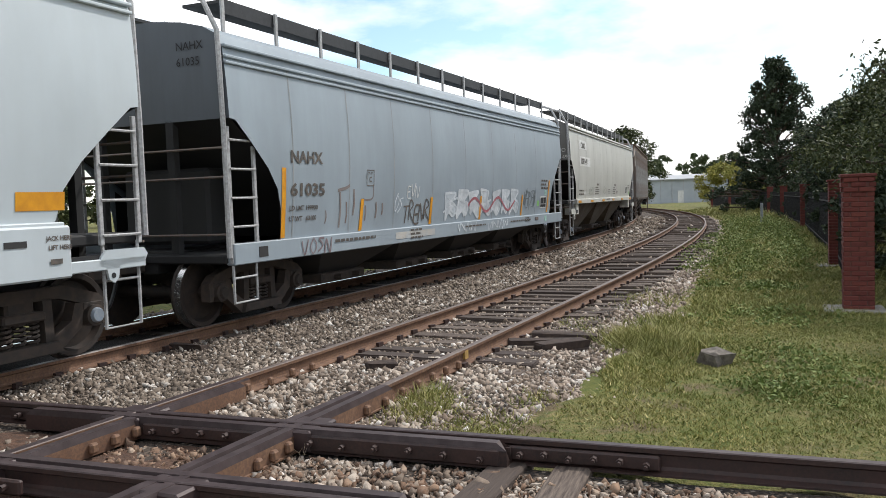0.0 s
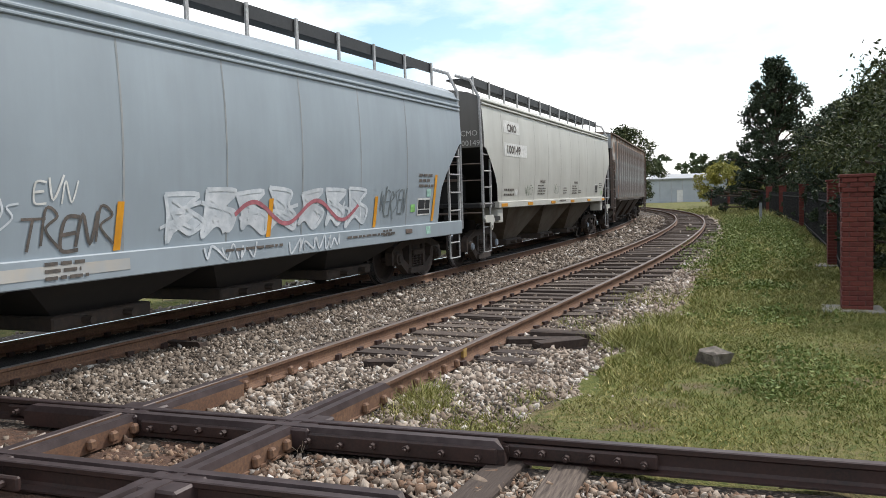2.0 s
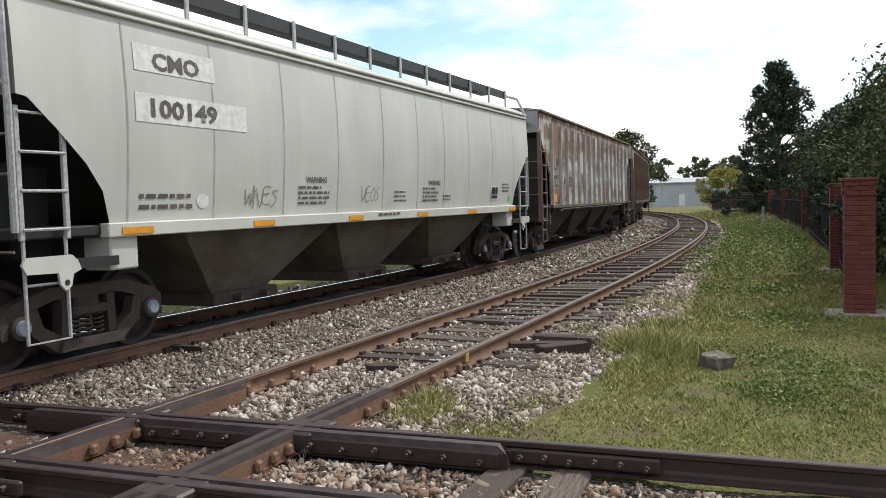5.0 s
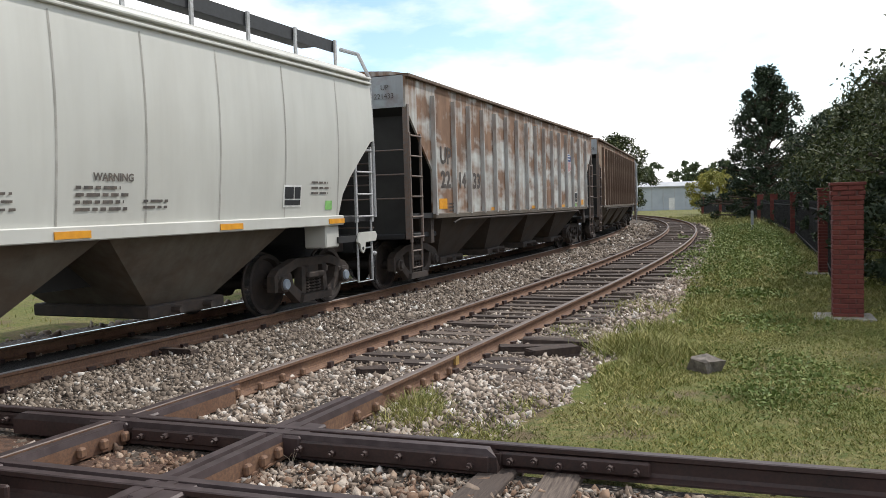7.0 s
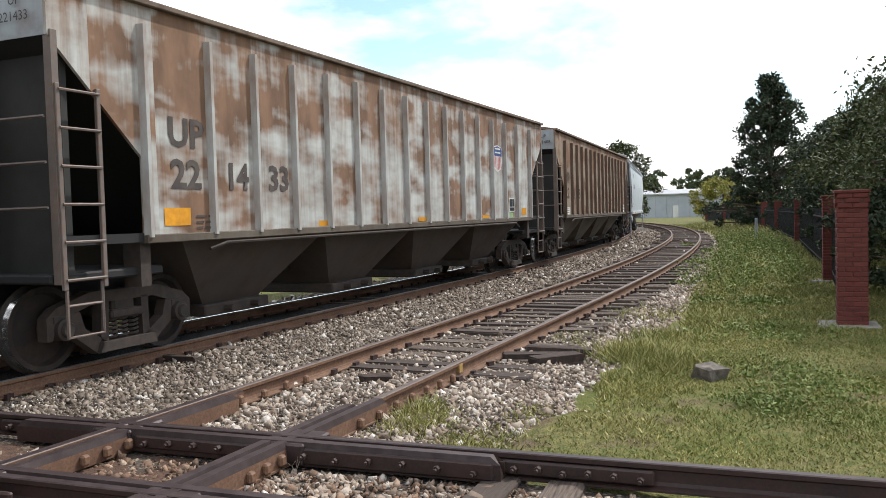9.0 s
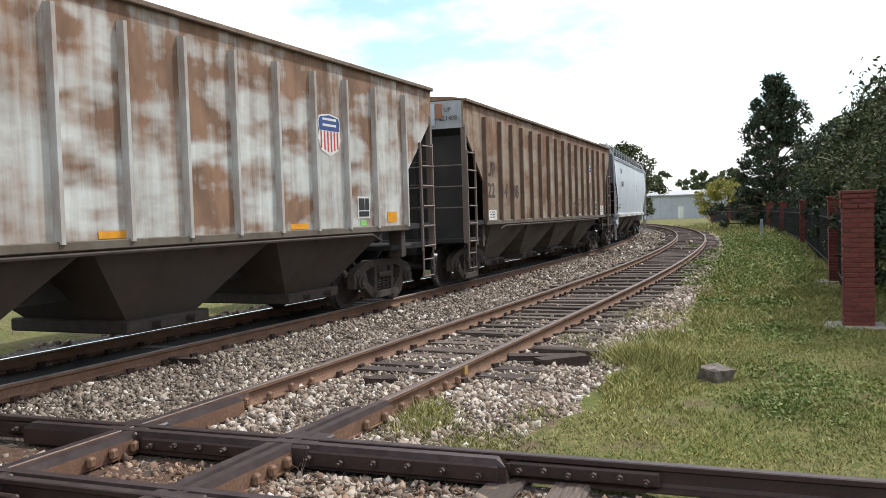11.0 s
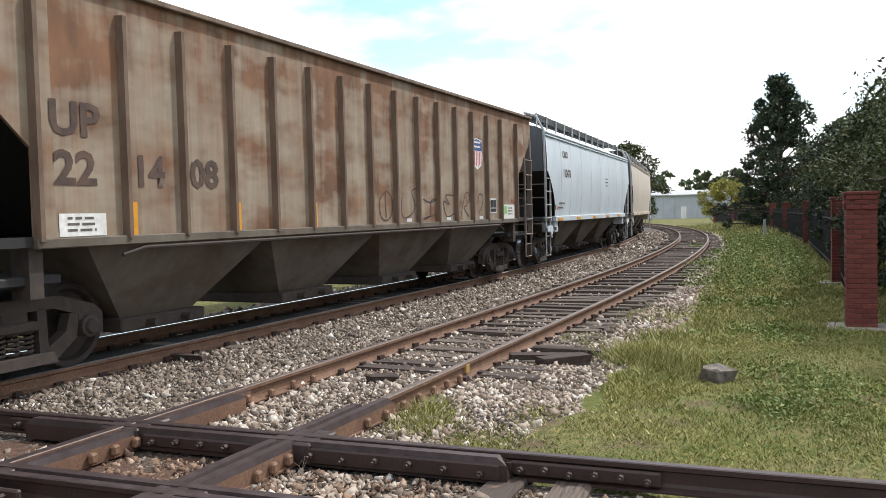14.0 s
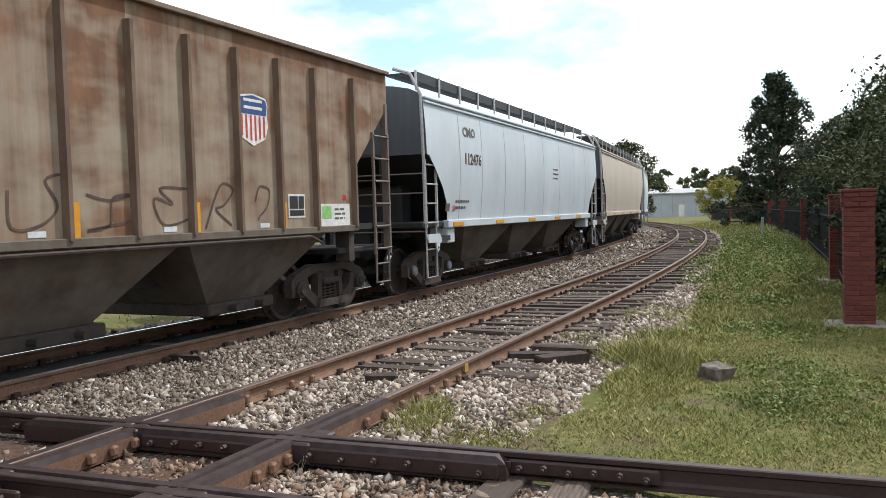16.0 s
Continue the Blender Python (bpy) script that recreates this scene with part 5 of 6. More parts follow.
# pale silver car
words(c5, "CMO", 73.95 - m5, 3.20, 0.20, BLACKINK, side5, stretch=1.2)
words(c5, "112476", 73.98 - m5, 2.62, 0.23, BROWNINK, side5, stretch=1.1)
small_print(c5, 73.5 - m5, 1.80, 0.9, 2, BLACKINK, side5, 0.05, 0.13)
small_print(c5, 81.2 - m5, 2.75, 0.7, 3, BROWNINK, side5, 0.04, 0.13)
decal(c5, "sticker", rect(72.98 - m5, 73.2 - m5, 1.62, 1.78), BLACKINK, side5)
decal(c5, "sticker", rect(73.35 - m5, 73.5 - m5, 1.62, 1.74), PINKINK, side5, "pink sticker")
sill_bars(c5, [x - m5 for x in (73.3, 76.0, 78.7, 81.4, 84.1)], 1.32, 0.6)
sill_bars(c6, [-4.5, -1.5, 1.5, 4.5], 1.33)


# ---- the diamond ----
def build_diamond():
    nrm = np.array((CDIR[1], -CDIR[0]))           # towards the camera
    u = np.array((math.sin(radians(HEAD)), math.cos(radians(HEAD))))
    dia = thing("rail_crossing", None, (), "bolted dark steel diamond where two tracks cross", "rail crossing")

    def guard(p, d, a, b, mat=(RAILDARK, HEADDARK), lift=0.0):
        m = Matrix.Translation((*(p + d * (a + b) / 2), 0)) @ Matrix.Rotation(-math.atan2(d[0], d[1]), 4, "Z")
        l = (b - a) / 2
        sh = Shape().add([m @ Vector(v) for v in [(x, s * (l - c), z) for s in (-1, 1) for x, c, z in ((-0.05, 0.0, -0.17), (0.05, 0.0, -0.17), (0.05, 0.0, -0.05), (0.035, 0.07, -0.002), (-0.035, 0.07, -0.002), (-0.05, 0.0, -0.05))]],
                         [(i, (i + 1) % 6, 6 + (i + 1) % 6, 6 + i) for i in range(6)] + [tuple(range(6)), tuple(range(11, 5, -1))])
        sh.k[3] = sh.k[2] = sh.k[4] = 1
        return part("guard_rail", sh, mat, dia, at=pose(0, 0, lift))

    # inner guard rails along the crossing track and along the siding
    guard(CA + nrm * 0.125, CDIR, -1.1, 3.0, lift=0.005)
    guard(CB - nrm * 0.125, CDIR, -2.4, 1.6, lift=0.005)
    q = np.array(line(-1.5, 0)[:2])
    n2 = np.array((math.cos(radians(HEAD)), -math.sin(radians(HEAD))))
    for o in (-0.7525 + 0.125, 0.7525 - 0.125):
        guard(q + n2 * o, u, -2.5, 0.75, (RAIL, HEADDARK))
    # the siding's own running rails are cast as wide dark heads through the crossing
    for o in (-0.7525 - 0.008, 0.7525 + 0.008):
        guard(q + n2 * o, u, -2.7, 1.0, (RAIL, HEADDARK), 0.003)
    # filler blocks in the flangeways and the flat castings at the corners
    fill = Shape()
    for p, d, a, b in ((CA + nrm * 0.06, CDIR, -1.1, 3.0), (CB - nrm * 0.06, CDIR, -2.4, 1.6)):
        m = Matrix.Translation((*(p + d * (a + b) / 2), 0)) @ Matrix.Rotation(-math.atan2(d[0], d[1]), 4, "Z")
        fill.box(-0.035, 0.035, -(b - a) / 2, (b - a) / 2, -0.15, -0.045, m=m)
    part("filler_block", fill, RAILDARK, dia)
    for o in (-0.7525, 0.7525):
        for p in (CA, CB):
            # where the two rails meet
            w = p - (q + n2 * o)
            t = float(w @ np.array((-CDIR[1], CDIR[0]))) / float(u @ np.array((-CDIR[1], CDIR[0])))
            c = q + n2 * o + u * t
            m = Matrix.Translation((c[0], c[1], 0)) @ Matrix.Rotation(-radians(HEAD), 4, "Z")
            part("corner_casting", Shape().box(-0.19, 0.19, -0.19, 0.19, -0.16, -0.006, bev=0.015, m=m), (HEADDARK,), dia)
    # joint bars with bolts on the faces towards the camera
    bolt = Shape().tube([(0, 0, 0), (0, -0.05, 0)], 0.024, 6).tube([(0, -0.05, 0), (0, -0.075, 0)], 0.013, 6)
    MESHES["bolt"] = bolt.mesh("bolt", RAILDARK)
    face = math.degrees(math.atan2(CDIR[1], CDIR[0]))

    def bar(p, a, b, off, n, mat, z0=-0.135, z1=-0.04):
        m = Matrix.Translation((*(p + nrm * off + CDIR * (a + b) / 2), 0)) @ Matrix.Rotation(radians(face), 4, "Z")
        plate = part("joint_bar", Shape().box(-(b - a) / 2, (b - a) / 2, -0.02, 0.02, z0, z1, bev=0.012, m=m), mat, dia)
        for i in range(n):
            c = p + nrm * (off + 0.015) + CDIR * (a + (b - a) * (i + 0.5) / n)
            part("bolt", bolt, RAILDARK, plate, at=pose(c[0], c[1], (z0 + z1) / 2 + random.uniform(-0.012, 0.012), 0, random.uniform(0, 60), face), key="bolt")

    bar(CA, 1.45, 2.95, 0.17, 6, RAILDARK, -0.15, -0.035)
    bar(CA, 2.98, 3.95, 0.045, 6, RAILDARK)
    bar(CA, 0.10, 1.20, 0.17, 5, RAILDARK)
    bar(CA, -1.4, -0.15, 0.045, 5, RAILDARK)
    bar(CB, -2.2, -0.9, 0.15, 6, RAILDARK)

    def lug_row(o, a, b, n):
        for i in range(n):
            c = q + n2 * (o + 0.03) + u * (a + (b - a) * (i + 0.5) / n)
            m = pose(c[0], c[1], -0.10 + random.uniform(-0.02, 0.01), 0, 0, math.degrees(math.atan2(u[1], u[0])))
            part("bolt", Shape().box(-0.035, 0.035, -0.05, 0.0, -0.05, 0.03, bev=0.015), RAIL, dia, at=m, key="lug%d" % (i % 3))
    lug_row(-0.7525 + 0.125 + 0.02, -1.15, -0.1, 5)
    lug_row(0.7525 + 0.02, -1.05, 0.0, 6)
    lug_row(-0.7525 + 0.02, 0.35, 2.2, 5)
    lug_row(0.7525 + 0.02, 0.35, 2.6, 7)


build_diamond()


def build_crossing_bed():
    nrm = np.array((CDIR[1], -CDIR[0]))
    v, aa, bb = [], np.arange(-4.0, 22.0, 0.4), np.linspace(-0.30, 5.2, 16)
    for a in aa:
        for b in bb:
            p = CA + CDIR * a + nrm * b
            z = -0.195 - (0.12 if b == bb[0] else 0.02 * max(0, b - 2.5)) + 0.02 * noise.noise((p[0] * 2, p[1] * 2, 4.0))
            v.append((p[0], p[1], z))
    n = len(bb)
    sh = Shape().add(v, [(i * n + j, i * n + j + 1, (i + 1) * n + j + 1, (i + 1) * n + j) for i in range(len(aa) - 1) for j in range(n - 1)], True)
    thing("crossing_ballast", sh, BED, "brown and grey crushed stone under the crossing track", "gravel", kind="structure")
    # red-brown earth between the crossing rails
    v, aa, bb = [], np.linspace(-1.6, 0.75, 14), np.linspace(0.2, 1.6, 9)
    for a in aa:
        for b in bb:
            p = CA + CDIR * a + nrm * b
            v.append((p[0], p[1], -0.186 + 0.022 * noise.noise((p[0] * 3, p[1] * 3, 1.0))))
    n = len(bb)
    sh = Shape().add(v, [(i * n + j, i * n + j + 1, (i + 1) * n + j + 1, (i + 1) * n + j) for i in range(len(aa) - 1) for j in range(n - 1)], True)
    thing("rusty_earth", sh, plain("red_brown_earth", (0.12, 0.064, 0.04), (0.06, 0.035, 0.025), 18, 1.0, 0, 0.9, 0.03), "red-brown rust-stained earth inside the rail crossing", "earth", kind="structure")
    for a, w in ((2.95, 0.13), (3.42, 0.12)):
        c = CA + CDIR * a + nrm * 0.95
        part("tie", lambda: Shape().box(-0.12, 0.12, -1.25, 1.25, -0.13, 0.0, bev=0.015), TIMBER, cross,
             at=pose(c[0], c[1], -0.148, 0, 0, math.degrees(math.atan2(CDIR[1], CDIR[0])) + random.uniform(-3, 3)), key="cross_tie")


build_crossing_bed()


# a sheet over the bed that paints the shade under the cars
def build_shade_strip():
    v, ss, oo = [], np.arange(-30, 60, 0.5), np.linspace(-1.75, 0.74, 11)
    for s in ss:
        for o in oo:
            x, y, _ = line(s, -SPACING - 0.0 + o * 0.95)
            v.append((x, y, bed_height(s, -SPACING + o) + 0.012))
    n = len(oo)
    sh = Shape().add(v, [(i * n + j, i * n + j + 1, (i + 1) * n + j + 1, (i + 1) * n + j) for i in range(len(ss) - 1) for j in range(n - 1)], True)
    thing("oily_ballast", sh, UNDERSHADE, "stone under the train, blackened with painted shade", "gravel", kind="structure")


build_shade_strip()


# ---- loose stone and grass ----
CUBE = np.array([(x, y, z) for x in (-1, 1) for y in (-1, 1) for z in (-1, 1)], float)
CUBE_F = np.array([(0, 1, 3, 2), (4, 6, 7, 5), (0, 4, 5, 1), (2, 3, 7, 6), (0, 2, 6, 4), (1, 5, 7, 3)])


def many(name, verts, faces, mat, label, category):
    """One big mesh from arrays."""
    me = bpy.data.meshes.new(name)
    n, k = faces.shape
    me.vertices.add(len(verts))
    me.vertices.foreach_set("co", np.ascontiguousarray(verts, dtype=np.float32).ravel())
    me.loops.add(n * k)
    me.loops.foreach_set("vertex_index", faces.astype(np.int32).ravel())
    me.polygons.add(n)
    me.polygons.foreach_set("loop_start", np.arange(0, n * k, k, dtype=np.int32))
    me.materials.append(mat)
    me.update(calc_edges=True)
    me.validate()
    ob = new(name, me)
    return tagged(ob, label, category, kind="stuff")


def stones_at(places, sizes):
    n = len(places)
    r = np.random.default_rng(3)
    v = CUBE[None] * r.uniform(0.2, 1.0, (n, 8, 3))
    v *= r.uniform(0.4, 1.9, (n, 1, 3))
    q = r.normal(size=(n, 4))
    q /= np.linalg.norm(q, axis=1)[:, None]
    w, x, y, z = q.T
    R = np.stack([np.stack([1 - 2 * (y * y + z * z), 2 * (x * y - z * w), 2 * (x * z + y * w)], 1), np.stack([2 * (x * y + z * w), 1 - 2 * (x * x + z * z), 2 * (y * z - x * w)], 1),
                  np.stack([2 * (x * z - y * w), 2 * (y * z + x * w), 1 - 2 * (x * x + y * y)], 1)], 1)
    v = np.einsum("nij,nkj->nki", R, v) * sizes[:, None, None] + places[:, None, :]
    f = CUBE_F[None] + (np.arange(n) * 8)[:, None, None]
    return v.reshape(-1, 3), f.reshape(-1, 4)


def build_stones():
    r = np.random.default_rng(11)
    pts, size, kind = [], [], []
    for s0, s1, o0, o1, dens, sz in ((-6, 5, -4.9, 2.6, 800, 0.0146), (5, 13, -4.0, 2.6, 440, 0.018), (13, 26, -3.6, 2.2, 170, 0.024), (26, 60, -3.6, 1.9, 30, 0.036), (-2, 34, -6.6, -4.9, 20, 0.03)):
        n = int((s1 - s0) * (o1 - o0) * dens)
        for s, o in zip(r.uniform(s0, s1, n), r.uniform(o0, o1, n)):
            e = bed_edge(s) + 0.25
            if o > e or (o > e - 0.5 and r.random() < (o - e + 0.5) * 1.6):
                continue
            if abs(o + SPACING) < 0.68:
                continue
            if abs(o) < 1.45 and s > 1.5 and r.random() < min(0.93, 0.4 + s * 0.07):
                continue
            x, y, _ = line(s, o)
            a, b = on_cross(x, y)
            if -0.35 < b < 1.8 and a > -3.2 and (b < 0.28 or b > 1.05 or abs(o) < 0.9 and r.random() < 0.35):
                if abs(b) < 0.30 or abs(b - 1.33) < 0.30:
                    continue
            k = sz * min(2.3, r.lognormal(0, 0.42))
            inside = a > -2.4 and 0.1 < b < 1.3 and abs(o) < 0.9
            if inside and r.random() < 0.3:
                continue
            kind.append(2 if inside else 1 if o + 0.5 * noise.noise((s * 0.7, o, 3.0)) < -1.15 or b > -0.1 and o < 0 else 0)
            pts.append((x, y, bed_height(s, o) + k * 0.25))
            size.append(k)
    nrm = np.array((CDIR[1], -CDIR[0]))
    for a, b in zip(r.uniform(0.9, 9.0, 20000), r.uniform(0.22, 2.6, 20000)):
        if abs(b - 1.33) < 0.12:
            continue
        p = CA + CDIR * a + nrm * b
        if p[1] < 3.2:
            continue
        k = 0.0145 * min(2.3, r.lognormal(0, 0.42))
        kind.append(0 if r.random() < 0.6 else 2)
        pts.append((p[0], p[1], -0.19 + k * 0.2))
        size.append(k)
    for a, b in zip(r.uniform(4.6, 7.2, 420), r.normal(-0.42, 0.13, 420)):
        p = CA + CDIR * a + nrm * b
        kind.append(0)
        pts.append((p[0], p[1], -0.21))
        size.append(0.02 * r.lognormal(0, 0.4))
    pts, size, kind = np.array(pts), np.array(size), np.array(kind)
    for i, (mat, lab) in enumerate(((STONE, "loose cream, grey and brown crushed ballast stones"), (DIRTYSTONE, "grimy grey-brown ballast stones beside the main line"), (RUSTSTONE, "rust-stained small stones between crossing rails"))):
        v, f = stones_at(pts[kind == i], size[kind == i])
        many("ballast_stones", v, f, mat, lab, "gravel")


build_stones()


def blades(places, heights, width, seed, lean=0.5):
    r = np.random.default_rng(seed)
    n = len(places)
    a, t = r.uniform(0, 2 * math.pi, n), r.uniform(0, 2 * math.pi, n)
    l = r.uniform(0.1, lean, n) * heights
    d = np.stack([np.cos(a), np.sin(a), np.zeros(n)], 1) * (width * r.uniform(0.6, 1.4, n))[:, None]
    tip = places + np.stack([np.cos(t) * l, np.sin(t) * l, heights], 1)
    v = np.stack([places - d, places + d, tip], 1).reshape(-1, 3)
    return v, (np.arange(n)[:, None] * 3 + np.arange(3)[None])


def build_grass():
    r = np.random.default_rng(21)
    pts, hs = [], []
    for s0, s1, o1, n, hh in ((-5, 6, 8.5, 230000, 0.026), (6, 16, 8.5, 100000, 0.045), (16, 40, 8.0, 36000, 0.10), (40, 80, 9.0, 12000, 0.16)):
        for s, q in zip(r.uniform(s0, s1, n), r.random(n)):
            e = bed_edge(s)
            o = e - 0.12 + (o1 - e) * q
            x, y, _ = line(s, o)
            a, b = on_cross(x, y)
            if b > -0.28:
                continue
            thick = 0.55 + 0.9 * noise.noise((x * 0.5, y * 0.5, 2.0)) + 0.5 * noise.noise((x * 1.7, y * 1.7, 2.0))
            if r.random() > thick + 0.28:
                continue
            tall = 1.0 + 1.4 * max(0.0, noise.noise((x * 0.35, y * 0.35, 9.0))) + (1.6 * min(1.0, max(0.0, (s - 8) / 8)) * max(0.0, (o - 3.2) / 3.0))
            if math.hypot(x - 2.55, y - 7.75) < 0.42 + 0.2 * noise.noise((x * 4, y * 4, 0.0)) and r.random() < 0.8:
                continue
            pts.append((x, y, ground_height(x, y) - 0.005))
            hs.append(hh * tall * r.uniform(0.5, 1.3))
    # tufts at the edge of the stones and beside the siding
    for cs, co, n, sp, hh in ((3.4, 2.2, 1700, 0.33, 0.16), (2.9, 2.75, 900, 0.3, 0.13), (-0.6, 1.15, 900, 0.22, 0.09), (-1.1, 1.75, 1500, 0.32, 0.05), (-0.2, 1.0, 500, 0.15, 0.12), (0.2, 1.9, 200, 0.2, 0.05), (5.0, 2.3, 800, 0.4, 0.10), (4.4, 1.25, 250, 0.3, 0.07), (7.5, 1.7, 500, 0.6, 0.09)):
        for s, o in zip(r.normal(cs, sp, n), r.normal(co, sp * 0.7, n)):
            x, y, _ = line(s, o)
            if on_cross(x, y)[1] > -0.1:
                continue
            pts.append((x, y, max(ground_height(x, y), bed_height(s, o) if o < bed_edge(s) else -9) - 0.01))
            hs.append(hh * r.uniform(0.5, 1.3))
    pts, hs = np.array(pts), np.array(hs)
    v, f = blades(pts, hs, 0.0036 + 0.0005 * np.hypot(pts[:, 0], pts[:, 1]), 5, 1.8)
    many("grass", v, f, GRASS, "short patchy green grass with straw-coloured blades", "grass")
    # the far side of the line
    x = r.uniform(-30, 20, 26000)
    y = r.uniform(8, 75, 26000)
    keep, h = [], []
    for a, b in zip(x, y):
        i = int(np.argmin((_x - a) ** 2 + (_y - b) ** 2))
        o = (a - _x[i]) * math.cos(_h[i]) - (b - _y[i]) * math.sin(_h[i])
        if o < -7.2:
            keep.append((a, b, ground_height(a, b)))
            h.append(0.07 * r.uniform(0.5, 1.4))
    keep, h = np.array(keep), np.array(h)
    v, f = blades(keep, h, 0.011, 6)
    many("grass", v, f, GRASS, "sunlit grass beyond the main line", "grass")


build_grass()


def leaf_quads(centres, spread, count, size, seed, flat=1.0):
    """Leaves scattered through a set of uneven clumps."""
    r = np.random.default_rng(seed)
    c = centres[r.integers(0, len(centres), count)]
    d = r.normal(size=(count, 3))
    d /= np.linalg.norm(d, axis=1)[:, None]
    rad = spread * r.uniform(0.2, 1.0, count) ** 0.7 * r.choice([1.0, 1.0, 1.0, 1.45], count)
    p = c + d * rad[:, None] * np.array((1, 1, flat))
    a = r.normal(size=(count, 3))
    a /= np.linalg.norm(a, axis=1)[:, None]
    b = np.cross(a, r.normal(size=(count, 3)))
    b /= np.linalg.norm(b, axis=1)[:, None]
    s = (size * r.uniform(0.6, 1.4, count))[:, None]
    v = np.stack([p - a * s, p - b * s * 0.45, p + a * s, p + b * s * 0.45], 1).reshape(-1, 3)
    return v, np.arange(count)[:, None] * 4 + np.arange(4)[None]


def tree(name, label, x, y, height, width, mat, seed, clumps=40, leaves=7000, leaf=0.13, shape="round", bare=0.25, category="tree"):
    """A tapered trunk with limbs, and a crown of many leaves in clumps."""
    r = np.random.default_rng(seed)
    z0 = ground_height(x, y)
    ob = thing(name, None, (), label, category, at=pose(x, y, z0))
    top = height * 0.9
    line_up = [(0.12 * math.sin(q * 5 + seed) * q, 0.12 * math.cos(q * 4 + seed) * q, top * q) for q in np.linspace(0, 1, 7)]
    tr = Shape()
    n, sides = len(line_up), 8
    for i in range(n - 1):
        ra, rb = height * 0.022 * (1 - 0.85 * i / n), height * 0.022 * (1 - 0.85 * (i + 1) / n)
        v = [(p[0] + q * math.cos(2 * math.pi * j / sides), p[1] + q * math.sin(2 * math.pi * j / sides), p[2]) for p, q in ((line_up[i], ra), (line_up[i + 1], rb)) for j in range(sides)]
        tr.add(v, [(j, (j + 1) % sides, sides + (j + 1) % sides, sides + j) for j in range(sides)], True)
    cs = []
    for i in range(clumps):
        q = (i + r.random()) / clumps
        z = height * (bare + (0.97 - bare) * q)
        if shape == "cone":
            w = width / 2 * (1.03 - q) ** 0.6 * (0.84 + 0.16 * math.sin(q * 19))
        else:
            w = width / 2 * math.sqrt(max(0.06, 1 - (2 * (q - 0.42) / 1.18) ** 2))
        a = r.uniform(0, 2 * math.pi)
        w *= r.uniform(0.35, 1.0) if i % 3 else r.uniform(0.85, 1.25)
        c = (w * math.cos(a), w * math.sin(a), z)
        cs.append(c)
        if i % 3 == 0:
            tr.tube([(0, 0, z * 0.75), (c[0] * 0.5, c[1] * 0.5, z * 0.9), c], height * 0.005, 5)
    part("trunk", tr, BARK, ob)
    v, f = leaf_quads(np.array(cs), width * (0.05 if shape == "cone" else 0.105), leaves, leaf, seed, 0.8)
    v[:, 2] = np.maximum(v[:, 2], 0.05)
    crown = many("crown", v, f, mat, "", "")
    crown.parent = ob
    del crown["kind"]
    return ob


# the fence runs beside the siding, further off
def fence_at(y):
    return float(np.interp(y, [12.35, 19.6, 37.6, 50, 60, 72, 96], [6.13, 9.27, 16.3, 20.4, 23.5, 26.9, 31.0]))


def build_trees():
    tree("evergreen_tree", "tall dark evergreen tree with a ragged pointed crown", 26.4, 66.0, 12.2, 9.0, DARKLEAF, 3, 280, 24000, 0.14, "cone", 0.03)
    tree("evergreen_tree", "dark evergreen tree beside the fence", 31.0, 66.0, 8.6, 6.5, DARKLEAF, 4, 60, 9000, 0.2, "cone", 0.06)
    k = 0
    for y, dx, h, w in ((30, 3.2, 5.9, 5.0), (26, 3.4, 5.6, 4.6), (35, 3.0, 6.3, 5.0), (40, 3.4, 6.4, 5.2), (22.5, 3.6, 4.9, 4.2), (46, 3.4, 6.6, 5.0), (52, 3.4, 6.6, 5.0), (31, 7.5, 6.6, 5.5), (25, 7.5, 6.4, 5.5), (37, 8, 7.0, 6), (19, 3.9, 4.4, 4.0), (19.5, 8.0, 5.6, 5), (16.8, 2.3, 5.0, 4.0), (14.0, 2.9, 5.8, 4.6), (11.2, 3.2, 6.0, 4.8)):
        k += 1
        tree("shrub_tree", "dense dull green tree behind the fence", fence_at(y) + dx, y, h, w, SHRUBLEAF if k % 3 else DARKLEAF, 20 + k, 75, 12000 if y > 24 else 26000, 0.09 if y > 24 else 0.045, "round", 0.06)
    for i, y in enumerate(np.arange(13.5, 62, 2.6)):
        tree("hedge_shrub", "dark shrub close behind the iron fence", fence_at(y) + 1.05 + 0.3 * math.sin(i * 2.1), y, 2.2 + 0.5 * math.sin(i * 1.7), 1.8, DARKLEAF, 60 + i, 22, 4200, 0.055, "round", 0.05, "shrub")
    tree("yellow_green_tree", "small yellow-green tree by the end of the fence", 34.2, 100.0, 5.2, 6.4, YELLOWLEAF, 5, 60, 12000, 0.15, "round", 0.05)
    tree("broad_tree", "broad dark green tree beyond the curve", 26.8, 122.0, 11.3, 8.5, SHRUBLEAF, 6, 90, 14000, 0.2, "round", 0.12)
    tree("broad_tree", "broad dark green tree beyond the curve", 21.5, 126.0, 9.0, 8.0, SHRUBLEAF, 8, 60, 9000, 0.28, "round", 0.12)
    r = random.Random(2)
    for i in range(15):
        x = 52 + i * 4.6 + r.uniform(-1.5, 1.5)
        tree("far_tree", "hazy green tree far behind the warehouse", x, 205 + r.uniform(-8, 12), 10.0 + r.uniform(-1.6, 2.4), 8.5, FARLEAF, 90 + i, 26, 1800, 0.5, "round", 0.1)
    for i in range(22):
        x = -95 + i * 5.0 + r.uniform(-1.5, 1.5)
        tree("far_tree", "green tree far beyond the main line", x, 100 + r.uniform(-8, 12), 5.5 + r.uniform(-1, 2.0), 7.5, FARLEAF if i % 2 else SHRUBLEAF, 130 + i, 24, 1800, 0.42, "round", 0.06)


build_trees()


